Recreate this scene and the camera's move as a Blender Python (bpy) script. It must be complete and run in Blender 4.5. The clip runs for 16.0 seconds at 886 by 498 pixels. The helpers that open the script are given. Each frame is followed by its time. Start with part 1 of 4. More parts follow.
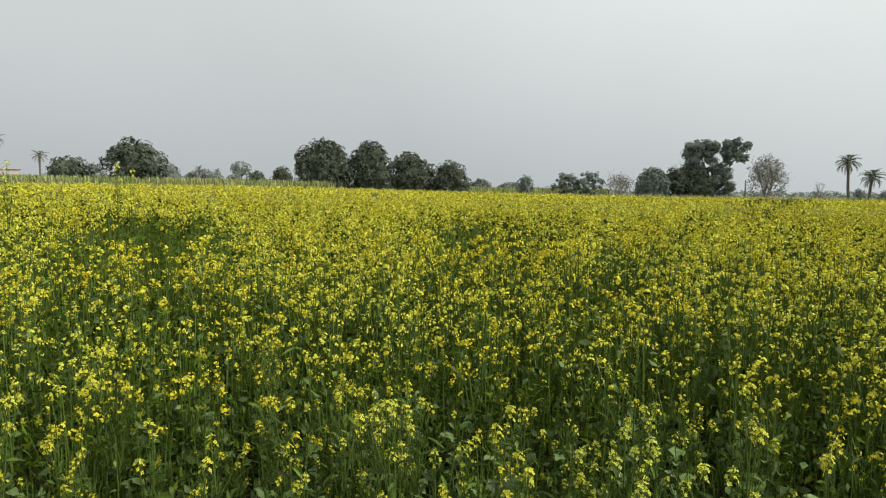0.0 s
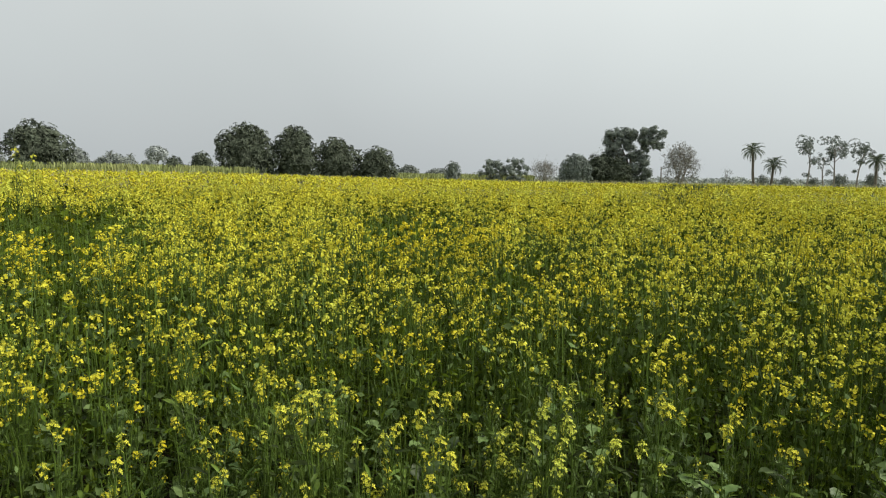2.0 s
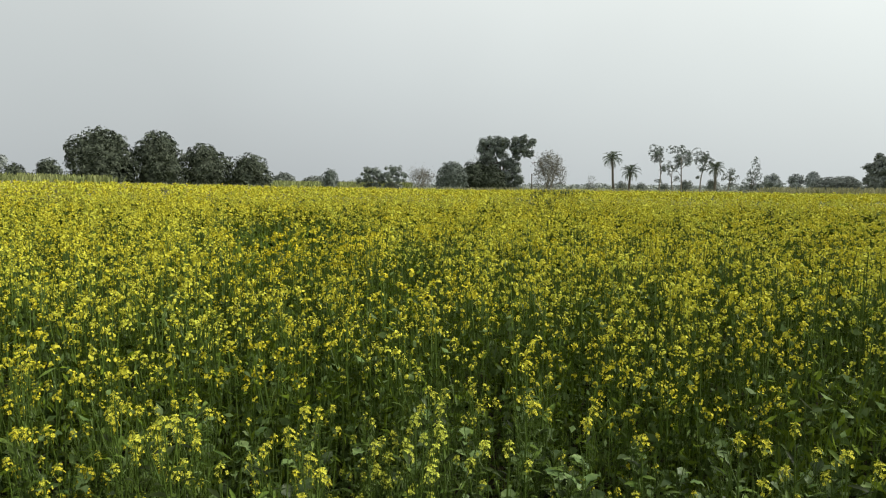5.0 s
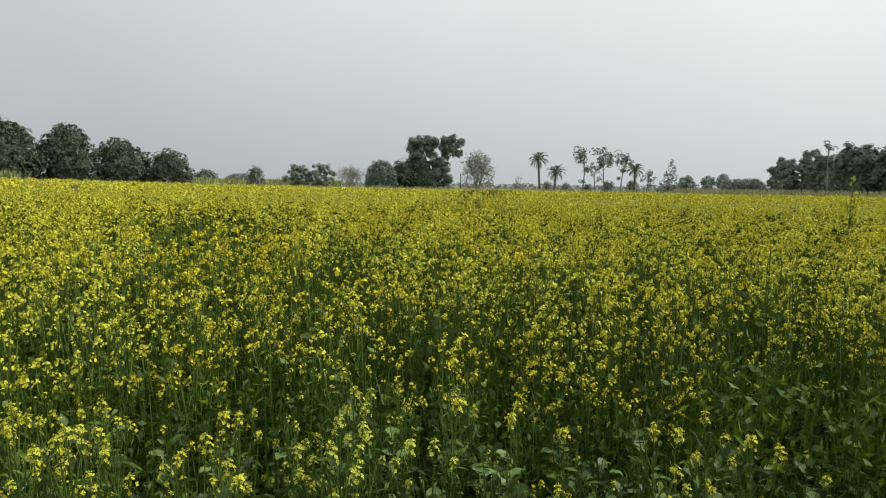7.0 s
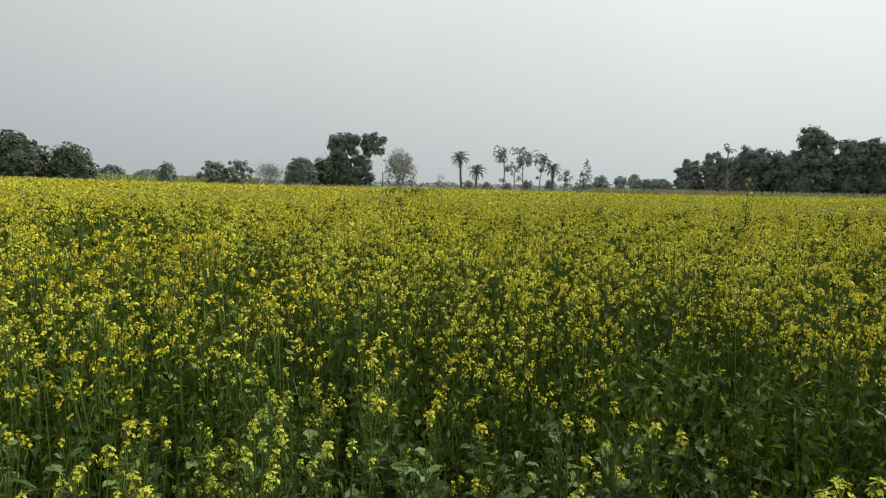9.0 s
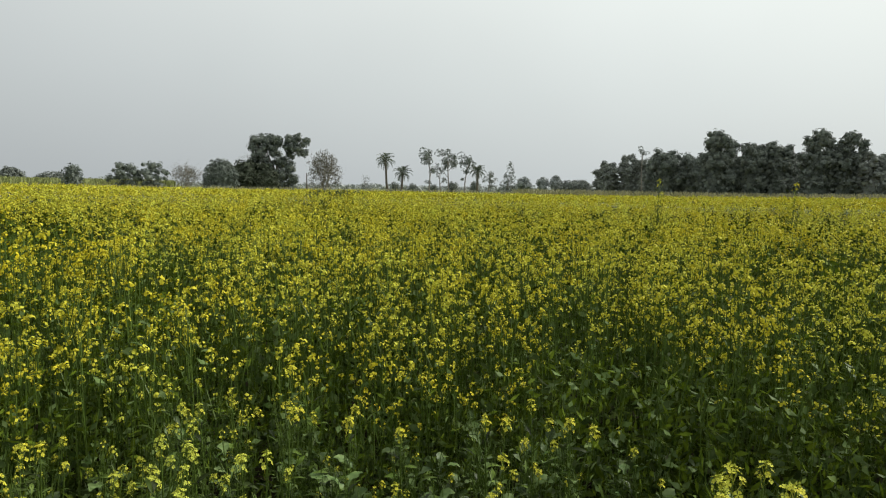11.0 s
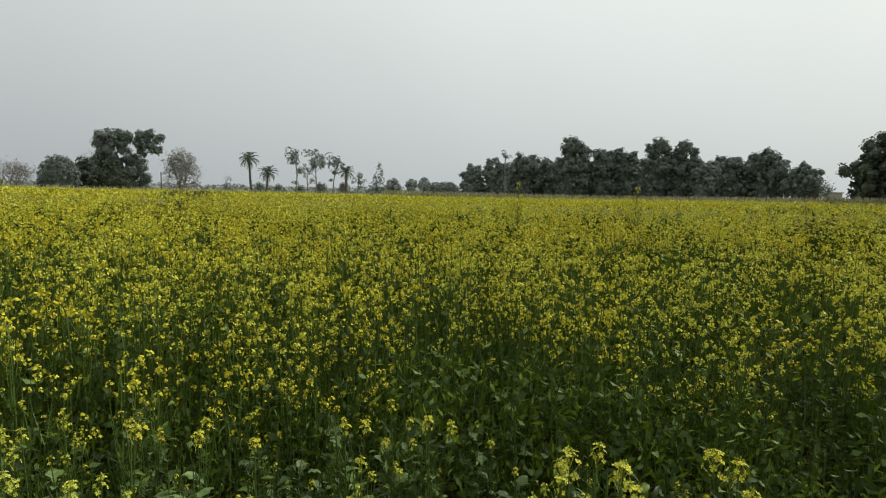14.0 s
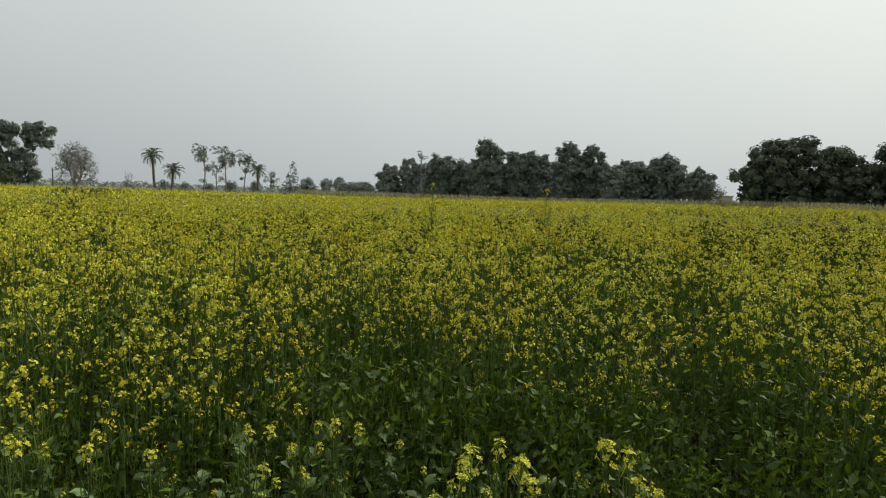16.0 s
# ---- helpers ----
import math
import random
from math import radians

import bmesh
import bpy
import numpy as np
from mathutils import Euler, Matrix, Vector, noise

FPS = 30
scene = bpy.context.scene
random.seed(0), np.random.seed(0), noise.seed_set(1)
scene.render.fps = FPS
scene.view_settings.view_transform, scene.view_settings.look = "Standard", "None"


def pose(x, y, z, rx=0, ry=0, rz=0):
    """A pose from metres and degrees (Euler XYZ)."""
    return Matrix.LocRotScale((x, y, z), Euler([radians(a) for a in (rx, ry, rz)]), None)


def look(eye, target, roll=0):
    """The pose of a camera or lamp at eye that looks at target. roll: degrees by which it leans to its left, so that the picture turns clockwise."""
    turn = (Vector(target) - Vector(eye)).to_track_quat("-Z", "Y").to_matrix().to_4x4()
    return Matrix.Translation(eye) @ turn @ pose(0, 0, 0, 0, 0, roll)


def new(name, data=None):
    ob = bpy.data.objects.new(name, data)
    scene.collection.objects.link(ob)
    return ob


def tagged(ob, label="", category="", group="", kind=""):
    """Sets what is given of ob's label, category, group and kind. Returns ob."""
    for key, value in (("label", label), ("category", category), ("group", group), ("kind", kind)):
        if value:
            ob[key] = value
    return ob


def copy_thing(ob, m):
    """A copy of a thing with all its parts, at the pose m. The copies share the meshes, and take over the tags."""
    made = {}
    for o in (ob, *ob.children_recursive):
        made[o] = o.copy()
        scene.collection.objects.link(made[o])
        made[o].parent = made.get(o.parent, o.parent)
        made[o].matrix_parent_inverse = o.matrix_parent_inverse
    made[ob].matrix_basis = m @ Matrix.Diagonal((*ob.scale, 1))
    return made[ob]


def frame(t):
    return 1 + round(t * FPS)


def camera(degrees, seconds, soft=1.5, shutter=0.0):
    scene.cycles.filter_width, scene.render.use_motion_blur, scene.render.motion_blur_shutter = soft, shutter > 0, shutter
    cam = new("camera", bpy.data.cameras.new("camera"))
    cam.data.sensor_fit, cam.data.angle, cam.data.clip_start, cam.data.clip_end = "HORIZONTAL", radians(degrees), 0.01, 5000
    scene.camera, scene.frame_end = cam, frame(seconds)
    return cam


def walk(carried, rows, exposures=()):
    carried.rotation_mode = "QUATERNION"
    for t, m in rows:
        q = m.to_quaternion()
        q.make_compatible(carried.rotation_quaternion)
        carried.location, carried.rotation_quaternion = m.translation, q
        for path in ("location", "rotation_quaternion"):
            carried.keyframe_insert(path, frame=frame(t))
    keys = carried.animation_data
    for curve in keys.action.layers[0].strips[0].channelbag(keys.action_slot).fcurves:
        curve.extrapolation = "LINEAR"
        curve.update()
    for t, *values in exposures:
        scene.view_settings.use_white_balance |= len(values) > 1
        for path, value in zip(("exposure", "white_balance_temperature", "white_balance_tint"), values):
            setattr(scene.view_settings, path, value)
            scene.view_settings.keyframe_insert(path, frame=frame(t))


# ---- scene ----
cam = camera(71.4, 16.0, soft=1.2)


def eye_row(x, y, z, heading, pitch, roll):
    """Heading in degrees to the right of +y, pitch up."""
    a, b = radians(heading), radians(pitch)
    way = Vector((math.sin(a) * math.cos(b), math.cos(a) * math.cos(b), math.sin(b)))
    return look(Vector((x, y, z)), Vector((x, y, z)) + way * 10, roll)


PATH = [
    (0, -0.039, -0.004, 1.582, -32.91, -5.62, 0.83),
    (0.5, -0.034, -0.010, 1.585, -31.38, -5.74, 0.75),
    (1, -0.030, -0.008, 1.586, -30.05, -6.08, 0.84),
    (1.5, -0.025, -0.002, 1.585, -28.42, -6.46, 0.85),
    (2, -0.020, 0.005, 1.587, -26.24, -6.80, 0.85),
    (2.5, -0.015, 0.010, 1.587, -24.37, -6.80, 0.83),
    (3, -0.006, 0.010, 1.589, -21.81, -6.44, 0.67),
    (3.5, 0.001, 0.005, 1.592, -18.99, -5.93, 0.85),
    (4, 0.005, 0.010, 1.593, -17.74, -5.92, 0.66),
    (6.5, 0.020, 0.031, 1.591, -10.02, -5.98, 0.91),
    (7, 0.023, 0.034, 1.589, -8.55, -6.00, 0.99),
    (7.5, 0.025, 0.037, 1.590, -7.18, -6.05, 1.09),
    (8, 0.031, 0.041, 1.588, -5.08, -6.31, 1.12),
    (10.3, 0.057, 0.021, 1.598, 3.03, -5.56, 1.26),
    (10.5, 0.063, 0.030, 1.596, 3.78, -5.84, 1.16),
    (11, 0.068, 0.036, 1.597, 5.45, -5.71, 1.12),
    (11.5, 0.078, 0.036, 1.595, 7.63, -5.74, 1.11),
    (12, 0.084, 0.035, 1.597, 10.09, -5.52, 1.21),
    (12.5, 0.086, 0.033, 1.598, 11.89, -5.57, 1.45),
    (13, 0.094, 0.035, 1.596, 13.51, -5.59, 1.41),
    (13.5, 0.100, 0.035, 1.595, 15.39, -5.59, 1.46),
    (14, 0.106, 0.026, 1.599, 17.50, -5.32, 1.46),
    (14.5, 0.113, 0.018, 1.599, 19.11, -5.08, 1.40),
    (15, 0.116, 0.015, 1.602, 21.02, -4.88, 1.58),
    (15.5, 0.124, 0.011, 1.600, 23.17, -4.70, 1.81),
    (16, 0.128, 0.009, 1.603, 25.28, -5.05, 2.01),
]
EXPOSURES = [(0.0, -0.05), (4.0, -0.03), (7.0, -0.12), (10.5, -0.16), (13.0, -0.25), (16.0, -0.38)]
walk(cam, [(r[0], eye_row(*r[1:])) for r in PATH], EXPOSURES)

# ---- sky and sun: a bright, hazy overcast ----
SUN_AZ, SUN_EL = 72.0, 36.0
sun_dir = Vector((math.sin(radians(SUN_AZ)) * math.cos(radians(SUN_EL)),
                  math.cos(radians(SUN_AZ)) * math.cos(radians(SUN_EL)), math.sin(radians(SUN_EL))))


def build_world():
    world = bpy.data.worlds.new("hazy_sky")
    scene.world = world
    world.use_nodes = True
    nt = world.node_tree
    nt.nodes.clear()
    n, k = nt.nodes.new, nt.links.new
    out, bg = n("ShaderNodeOutputWorld"), n("ShaderNodeBackground")
    sky = n("ShaderNodeTexSky")
    sky.sky_type = "NISHITA"
    sky.sun_disc = False
    sky.sun_elevation, sky.sun_rotation = radians(SUN_EL), radians(SUN_AZ)
    sky.air_density, sky.dust_density = 1.0, 6.0
    dim = n("ShaderNodeVectorMath")
    dim.operation = "SCALE"
    dim.inputs["Scale"].default_value = 0.1
    k(sky.outputs["Color"], dim.inputs[0])
    co, sep, ramp = n("ShaderNodeTexCoord"), n("ShaderNodeSeparateXYZ"), n("ShaderNodeValToRGB")
    k(co.outputs["Generated"], sep.inputs[0])
    k(sep.outputs["Z"], ramp.inputs[0])
    e = ramp.color_ramp.elements
    e[0].position, e[0].color = 0.0, (0.49, 0.527, 0.542, 1)
    e[1].position, e[1].color = 1.0, (0.70, 0.73, 0.72, 1)
    mid = e.new(0.16)
    mid.color = (0.595, 0.637, 0.638, 1)
    mid2 = e.new(0.36)
    mid2.color = (0.725, 0.765, 0.75, 1)
    # the veil is brighter towards the hidden sun
    dot, rise = n("ShaderNodeVectorMath"), n("ShaderNodeMapRange")
    dot.operation = "DOT_PRODUCT"
    dot.inputs[1].default_value = (sun_dir.x, sun_dir.y, sun_dir.z)
    k(co.outputs["Generated"], dot.inputs[0])
    k(dot.outputs["Value"], rise.inputs["Value"])
    rise.inputs["From Min"].default_value, rise.inputs["From Max"].default_value = -0.2, 1.0
    rise.inputs["To Min"].default_value, rise.inputs["To Max"].default_value = 1.03, 1.58
    veil = n("ShaderNodeVectorMath")
    veil.operation = "SCALE"
    # and a shade warmer
    warm, tint = n("ShaderNodeMapRange"), n("ShaderNodeMix")
    tint.data_type, tint.blend_type = "RGBA", "MULTIPLY"
    k(dot.outputs["Value"], warm.inputs["Value"])
    warm.inputs["From Min"].default_value, warm.inputs["From Max"].default_value = 0.0, 0.8
    k(warm.outputs["Result"], tint.inputs["Factor"])
    k(ramp.outputs["Color"], tint.inputs["A"])
    tint.inputs["B"].default_value = (1.0, 1.0, 0.975, 1)
    k(tint.outputs["Result"], veil.inputs[0])
    k(rise.outputs["Result"], veil.inputs["Scale"])
    # faint uneven cloud
    cloud, cr = n("ShaderNodeTexNoise"), n("ShaderNodeMapRange")
    cloud.inputs["Scale"].default_value, cloud.inputs["Detail"].default_value = 2.2, 3.0
    k(co.outputs["Generated"], cloud.inputs["Vector"])
    k(cloud.outputs["Fac"], cr.inputs["Value"])
    cr.inputs["To Min"].default_value, cr.inputs["To Max"].default_value = 0.93, 1.07
    soft = n("ShaderNodeVectorMath")
    soft.operation = "SCALE"
    k(veil.outputs[0], soft.inputs[0])
    k(cr.outputs["Result"], soft.inputs["Scale"])
    mix = n("ShaderNodeMix")
    mix.data_type = "RGBA"
    mix.inputs["Factor"].default_value = 0.94
    k(dim.outputs[0], mix.inputs["A"])
    k(soft.outputs[0], mix.inputs["B"])
    k(mix.outputs["Result"], bg.inputs["Color"])
    bg.inputs["Strength"].default_value = 1.0
    k(bg.outputs[0], out.inputs[0])


build_world()
sun = new("sun", bpy.data.lights.new("sun", "SUN"))
sun.data.energy, sun.data.angle, sun.data.color = 3.8, radians(4), (1.0, 0.97, 0.90)
sun.matrix_world = look(sun_dir * 50, Vector((0, 0, 0)))


# ---- materials ----
def material(name, base, alt, rough=0.6, scale=6.0, thin=0.0, vary=0.25, island=True, bump=0.0, spec=0.3, fine=60.0, patchy=False):
    """Two colours mixed by noise at two scales, lighter and darker from piece to piece; thin: light let through thin leaves; patchy: the noise runs on from plant to plant."""
    m = bpy.data.materials.new(name)
    m.use_nodes = True
    nt = m.node_tree
    nt.nodes.clear()
    n, k = nt.nodes.new, nt.links.new
    out, bsdf = n("ShaderNodeOutputMaterial"), n("ShaderNodeBsdfPrincipled")
    co, big, small = n("ShaderNodeTexCoord"), n("ShaderNodeTexNoise"), n("ShaderNodeTexNoise")
    big.inputs["Scale"].default_value, small.inputs["Scale"].default_value = scale, fine
    big.inputs["Detail"].default_value = 4.0
    spot = n("ShaderNodeNewGeometry").outputs["Position"] if patchy else co.outputs["Object"]
    k(spot, big.inputs["Vector"])
    k(spot, small.inputs["Vector"])
    add = n("ShaderNodeMath")
    add.operation = "MULTIPLY_ADD"
    k(small.outputs["Fac"], add.inputs[0])
    add.inputs[1].default_value = 0.5
    k(big.outputs["Fac"], add.inputs[2])
    span = n("ShaderNodeMapRange")
    span.inputs["From Min"].default_value, span.inputs["From Max"].default_value = 0.5, 1.0
    k(add.outputs[0], span.inputs["Value"])
    mix = n("ShaderNodeMix")
    mix.data_type = "RGBA"
    mix.inputs["A"].default_value, mix.inputs["B"].default_value = (*base, 1), (*alt, 1)
    k(span.outputs["Result"], mix.inputs["Factor"])
    hsv = n("ShaderNodeHueSaturation")
    k(mix.outputs["Result"], hsv.inputs["Color"])
    if island:
        rnd = n("ShaderNodeNewGeometry").outputs["Random Per Island"]
    else:
        rnd = n("ShaderNodeObjectInfo").outputs["Random"]
    vr = n("ShaderNodeMapRange")
    vr.inputs["To Min"].default_value, vr.inputs["To Max"].default_value = 1 - vary, 1 + vary
    k(rnd, vr.inputs["Value"])
    k(vr.outputs["Result"], hsv.inputs["Value"])
    k(hsv.outputs["Color"], bsdf.inputs["Base Color"])
    bsdf.inputs["Roughness"].default_value = rough
    bsdf.inputs["Specular IOR Level"].default_value = spec
    if bump:
        bp = n("ShaderNodeBump")
        bp.inputs["Strength"].default_value, bp.inputs["Distance"].default_value = 0.6, bump
        k(add.outputs[0], bp.inputs["Height"])
        k(bp.outputs["Normal"], bsdf.inputs["Normal"])
    last = bsdf.outputs[0]
    if thin:
        tr, both = n("ShaderNodeBsdfTranslucent"), n("ShaderNodeMixShader")
        k(hsv.outputs["Color"], tr.inputs["Color"])
        both.inputs[0].default_value = thin
        k(last, both.inputs[1])
        k(tr.outputs[0], both.inputs[2])
        last = both.outputs[0]
    k(last, out.inputs[0])
    return m


PETAL = material("mustard_petal", (0.580, 0.465, 0.010), (0.51, 0.560, 0.082), 0.65, 1.1, 0.12, 0.14, spec=0.10, patchy=True)
BUD = material("mustard_bud", (0.34, 0.40, 0.04), (0.42, 0.42, 0.04), 0.6, 20, 0.1, 0.2)
STEM = material("mustard_stem", (0.046, 0.084, 0.009), (0.092, 0.138, 0.022), 0.5, 10, 0.0, 0.2)
LEAF = material("mustard_leaf", (0.018, 0.040, 0.003), (0.108, 0.155, 0.026), 0.5, 14, 0.15, 0.75, spec=0.14)
BROAD = material("mustard_broad_leaf", (0.036, 0.076, 0.016), (0.150, 0.200, 0.070), 0.5, 16, 0.08, 0.65, False, spec=0.22, patchy=True)
UPLEAF = material("mustard_upper_leaf", (0.026, 0.046, 0.002), (0.118, 0.162, 0.014), 0.6, 9, 0.2, 0.75, spec=0.06)
PALE = material("mustard_pale_leaf", (0.050, 0.092, 0.020), (0.140, 0.188, 0.066), 0.6, 12, 0.10, 0.45, spec=0.12)
BUDLEAF = material("mustard_leaf_and_bud", (0.030, 0.044, 0.002), (0.070, 0.086, 0.005), 0.65, 1, 0.05, 0.5, spec=0.0, fine=8)
GRASS = material("dry_grass", (0.27, 0.27, 0.14), (0.36, 0.34, 0.20), 0.8, 0.4, 0.15, 0.3, fine=5)
CANE = material("pale_tall_crop", (0.22, 0.26, 0.09), (0.30, 0.31, 0.12), 0.7, 0.3, 0.15, 0.3, fine=5)
WEED = material("dark_weed", (0.07, 0.10, 0.03), (0.10, 0.12, 0.04), 0.7, 1.0, 0.15, 0.3, fine=5)
DENSE = material("dense_tree_leaf", (0.056, 0.070, 0.046), (0.118, 0.134, 0.094), 0.55, 0.7, 0.05, 0.25, fine=4, spec=0.08)
# some aerial haze mixed into this green, so it is paler and greyer
HAZYGREEN = material("hazed_green_leaf", (0.114, 0.137, 0.118), (0.204, 0.227, 0.195), 0.6, 0.6, 0.1, 0.25, fine=4, spec=0.08)
# grey of distant haze painted into the leaf colour; the air itself is clear
GREYHAZE = material("hazed_tree_leaf", (0.170, 0.190, 0.168), (0.250, 0.268, 0.240), 0.65, 0.6, 0.1, 0.25, fine=4, spec=0.08)
# horizon haze painted in: the green is washed out to pale grey
FARHAZE = material("far_hazed_leaf", (0.31, 0.335, 0.325), (0.37, 0.395, 0.38), 0.9, 0.1, 0.1, 0.2, fine=1)
DRYLEAF = material("withered_leaf", (0.15, 0.150, 0.118), (0.205, 0.20, 0.165), 0.8, 0.8, 0.1, 0.3, fine=4)
BARK = material("bark", (0.10, 0.085, 0.065), (0.16, 0.14, 0.115), 0.9, 3, 0, 0.15, bump=0.02, fine=20)
PALEBARK = material("pale_bark", (0.20, 0.18, 0.15), (0.27, 0.25, 0.22), 0.9, 3, 0, 0.15, bump=0.02, fine=20)
FROND = material("palm_leaf", (0.11, 0.135, 0.10), (0.155, 0.18, 0.135), 0.5, 1, 0.1, 0.3, fine=6)


# ---- mesh helpers ----
class Soup:
    """Gathers vertices and faces (three or four corners) with a material slot for each face."""

    def __init__(self):
        self.v, self.f, self.m, self.n = [], [], [], 0

    def add(self, verts, faces, slot=0):
        self.v.append(np.asarray(verts, float).reshape(-1, 3))
        for f in faces:
            self.f.append(tuple(i + self.n for i in f))
            self.m.append(slot)
        self.n += len(self.v[-1])

    def tube(self, pts, radii, sides=4, slot=0):
        pts = [np.asarray(p, float) for p in pts]
        rings = []
        for i, p in enumerate(pts):
            d = pts[min(i + 1, len(pts) - 1)] - pts[max(i - 1, 0)]
            d = d / (np.linalg.norm(d) + 1e-9)
            a = np.cross(d, (0.0, 1.0, 0.05) if abs(d[1]) < 0.9 else (1.0, 0.0, 0.0))
            a = a / (np.linalg.norm(a) + 1e-9)
            b = np.cross(d, a)
            ang = np.arange(sides) * 2 * math.pi / sides
            rings.append(p + radii[i] * (np.cos(ang)[:, None] * a + np.sin(ang)[:, None] * b))
        faces = []
        for i in range(len(pts) - 1):
            for s in range(sides):
                t = (s + 1) % sides
                faces.append((i * sides + s, i * sides + t, (i + 1) * sides + t, (i + 1) * sides + s))
        self.add(np.concatenate(rings), faces, slot)

    def data(self):
        return np.concatenate(self.v), self.f, self.m

    def mesh(self, name, mats, smooth=False):
        v, f, m = self.data()
        return mesh_of(name, v, f, m, mats, smooth)


def mesh_of(name, v, f, slots, mats, smooth=False):
    me = bpy.data.meshes.new(name)
    me.from_pydata(np.asarray(v).tolist(), [], f)
    for mt in mats:
        me.materials.append(mt)
    if len(mats) > 1:
        me.polygons.foreach_set("material_index", np.asarray(slots, np.int32))
    if smooth:
        me.polygons.foreach_set("use_smooth", np.ones(len(me.polygons), bool))
    me.update()
    return me


def quads_mesh(name, v, slots, mats):
    """A mesh of loose four-cornered pieces: v has the shape (pieces, 4, 3)."""
    n = len(v)
    me = bpy.data.meshes.new(name)
    me.vertices.add(n * 4)
    me.vertices.foreach_set("co", np.ascontiguousarray(v, np.float32).ravel())
    me.loops.add(n * 4)
    me.loops.foreach_set("vertex_index", np.arange(n * 4, dtype=np.int32))
    me.polygons.add(n)
    me.polygons.foreach_set("loop_start", np.arange(0, n * 4, 4, dtype=np.int32))
    me.polygons.foreach_set("loop_total", np.full(n, 4, np.int32))
    for mt in mats:
        me.materials.append(mt)
    me.polygons.foreach_set("material_index", np.asarray(slots, np.int32))
    me.update(calc_edges=True)
    me.validate()
    return me


def leaf_quads(rng, centres, axes, length, width, fold=0.25, face_up=0.0, face=None):
    """Small folded leaf shapes: base, side, tip, side. axes: the way each one points."""
    n = len(centres)
    ax = axes / (np.linalg.norm(axes, axis=1, keepdims=True) + 1e-9)
    r = rng.normal(size=(n, 3)) + np.array([0, 0, face_up])
    if face is not None:
        r = r * 0.6 + face * 1.5
    side = np.cross(ax, r)
    side /= np.linalg.norm(side, axis=1, keepdims=True) + 1e-9
    up = np.cross(side, ax)
    L, W = np.broadcast_to(length, n)[:, None], np.broadcast_to(width, n)[:, None]
    v = np.empty((n, 4, 3))
    v[:, 0] = centres - ax * L * 0.5
    v[:, 1] = centres + side * W * 0.5 + up * W * fold
    v[:, 2] = centres + ax * L * 0.5
    v[:, 3] = centres - side * W * 0.5 + up * W * fold
    return v


def thing(name, label, category, group="", kind="", at=None):
    ob = new(name)
    ob.empty_display_size = 0.1
    if at is not None:
        ob.matrix_basis = at
    return tagged(ob, label, category, group, kind)


def part(name, me, parent, label="", at=None):
    ob = new(name, me)
    ob.parent = parent
    if at is not None:
        ob.matrix_basis = at
    return tagged(ob, label)


# ---- the lie of the land ----
def ground_z(x, y):
    """Level by the camera, rising a little far to both sides."""
    d = np.hypot(x, y)
    az = np.degrees(np.arctan2(x, y))
    side = np.clip((np.abs(az - 2) - 26) / 30, 0, 1)
    side = side * side * (3 - 2 * side)
    far = np.clip((d - 12) / 50, 0, 1) * np.clip((400 - d) / 200, 0, 1)
    return 0.42 * side * far


def ripple(x, y, s, seed):
    """Smooth uneven value, about -1 to 1, at wavelength s metres."""
    r = np.random.default_rng(seed)
    out = 0
    for _ in range(6):
        a, p, q = r.uniform(0, 2 * math.pi), r.uniform(0, 2 * math.pi), r.uniform(0.7, 1.5)
        out = out + np.sin((x * math.cos(a) + y * math.sin(a)) * 2 * math.pi / s * q + p)
    return out / 3.0


# places where the crop is lower or barely flowers: x, y, radius, drop, lack of flowers
HOLLOWS = [(-4.4, 7.7, 0.8, 0.05, 1), (-6.9, 4.3, 0.8, 0.05, 1), (-5.3, 3.1, 0.55, 0.05, 1), (-3.7, 6.1, 0.85, -0.1, 1.1), (-2.9, 5.3, 0.6, -0.07, 1), (-3.9, 8.3, 0.8, -0.06, 1),
           (-2.1, 5.8, 0.6, -0.05, 0.9), (-4.9, 3.1, 0.6, -0.08, 1), (1, 4.8, 0.5, 0, 0.8), (2.3, 3.6, 0.55, 0.02, 0.8), (-0.6, 6.4, 0.6, 0, 0.7), (-1.3, 3.8, 0.4, 0, 0.7),
           (0.6, 2.6, 0.3, 0.06, 0.7), (1.2, 2.6, 0.35, 0.06, 0.8), (-1.05, 1.08, 0.18, 0.04, 0.8), (-2.5, 3.8, 0.45, -0.03, 1), (-3.1, 1.95, 0.45, 0, 0.9), (-8.2, 5.3, 1, -0.16, 1.1),
           (-6.6, 4, 0.6, -0.08, 1), (-0.99, 1.05, 0.15, 0.03, 0.3), (-1.25, 0.5, 0.32, 0.06, 1), (1.25, 1.6, 0.5, 0.02, 0.9), (1.15, 1.1, 0.3, 0.05, 0.6), (0.8, 1.85, 0.35, 0.04, 0.9),
           (0.6, 1.3, 0.5, 0.06, 0.9), (0.2, 1.5, 0.45, 0.04, 0.8), (18.2, 10.5, 2.6, 0, 0.7), (-10.4, 23.5, 2.2, -0.06, 1), (1.75, 1.1, 0.3, 0.03, 0.6), (4.2, 5.2, 0.6, 0, 0.8),
           (1.4, 1.75, 0.45, 0.03, 0.9), (1.75, 1.6, 0.45, 0.1, 0.8), (1.35, 1.1, 0.35, 0.04, 0.7), (9, 15, 1.6, -0.03, 0.9)]


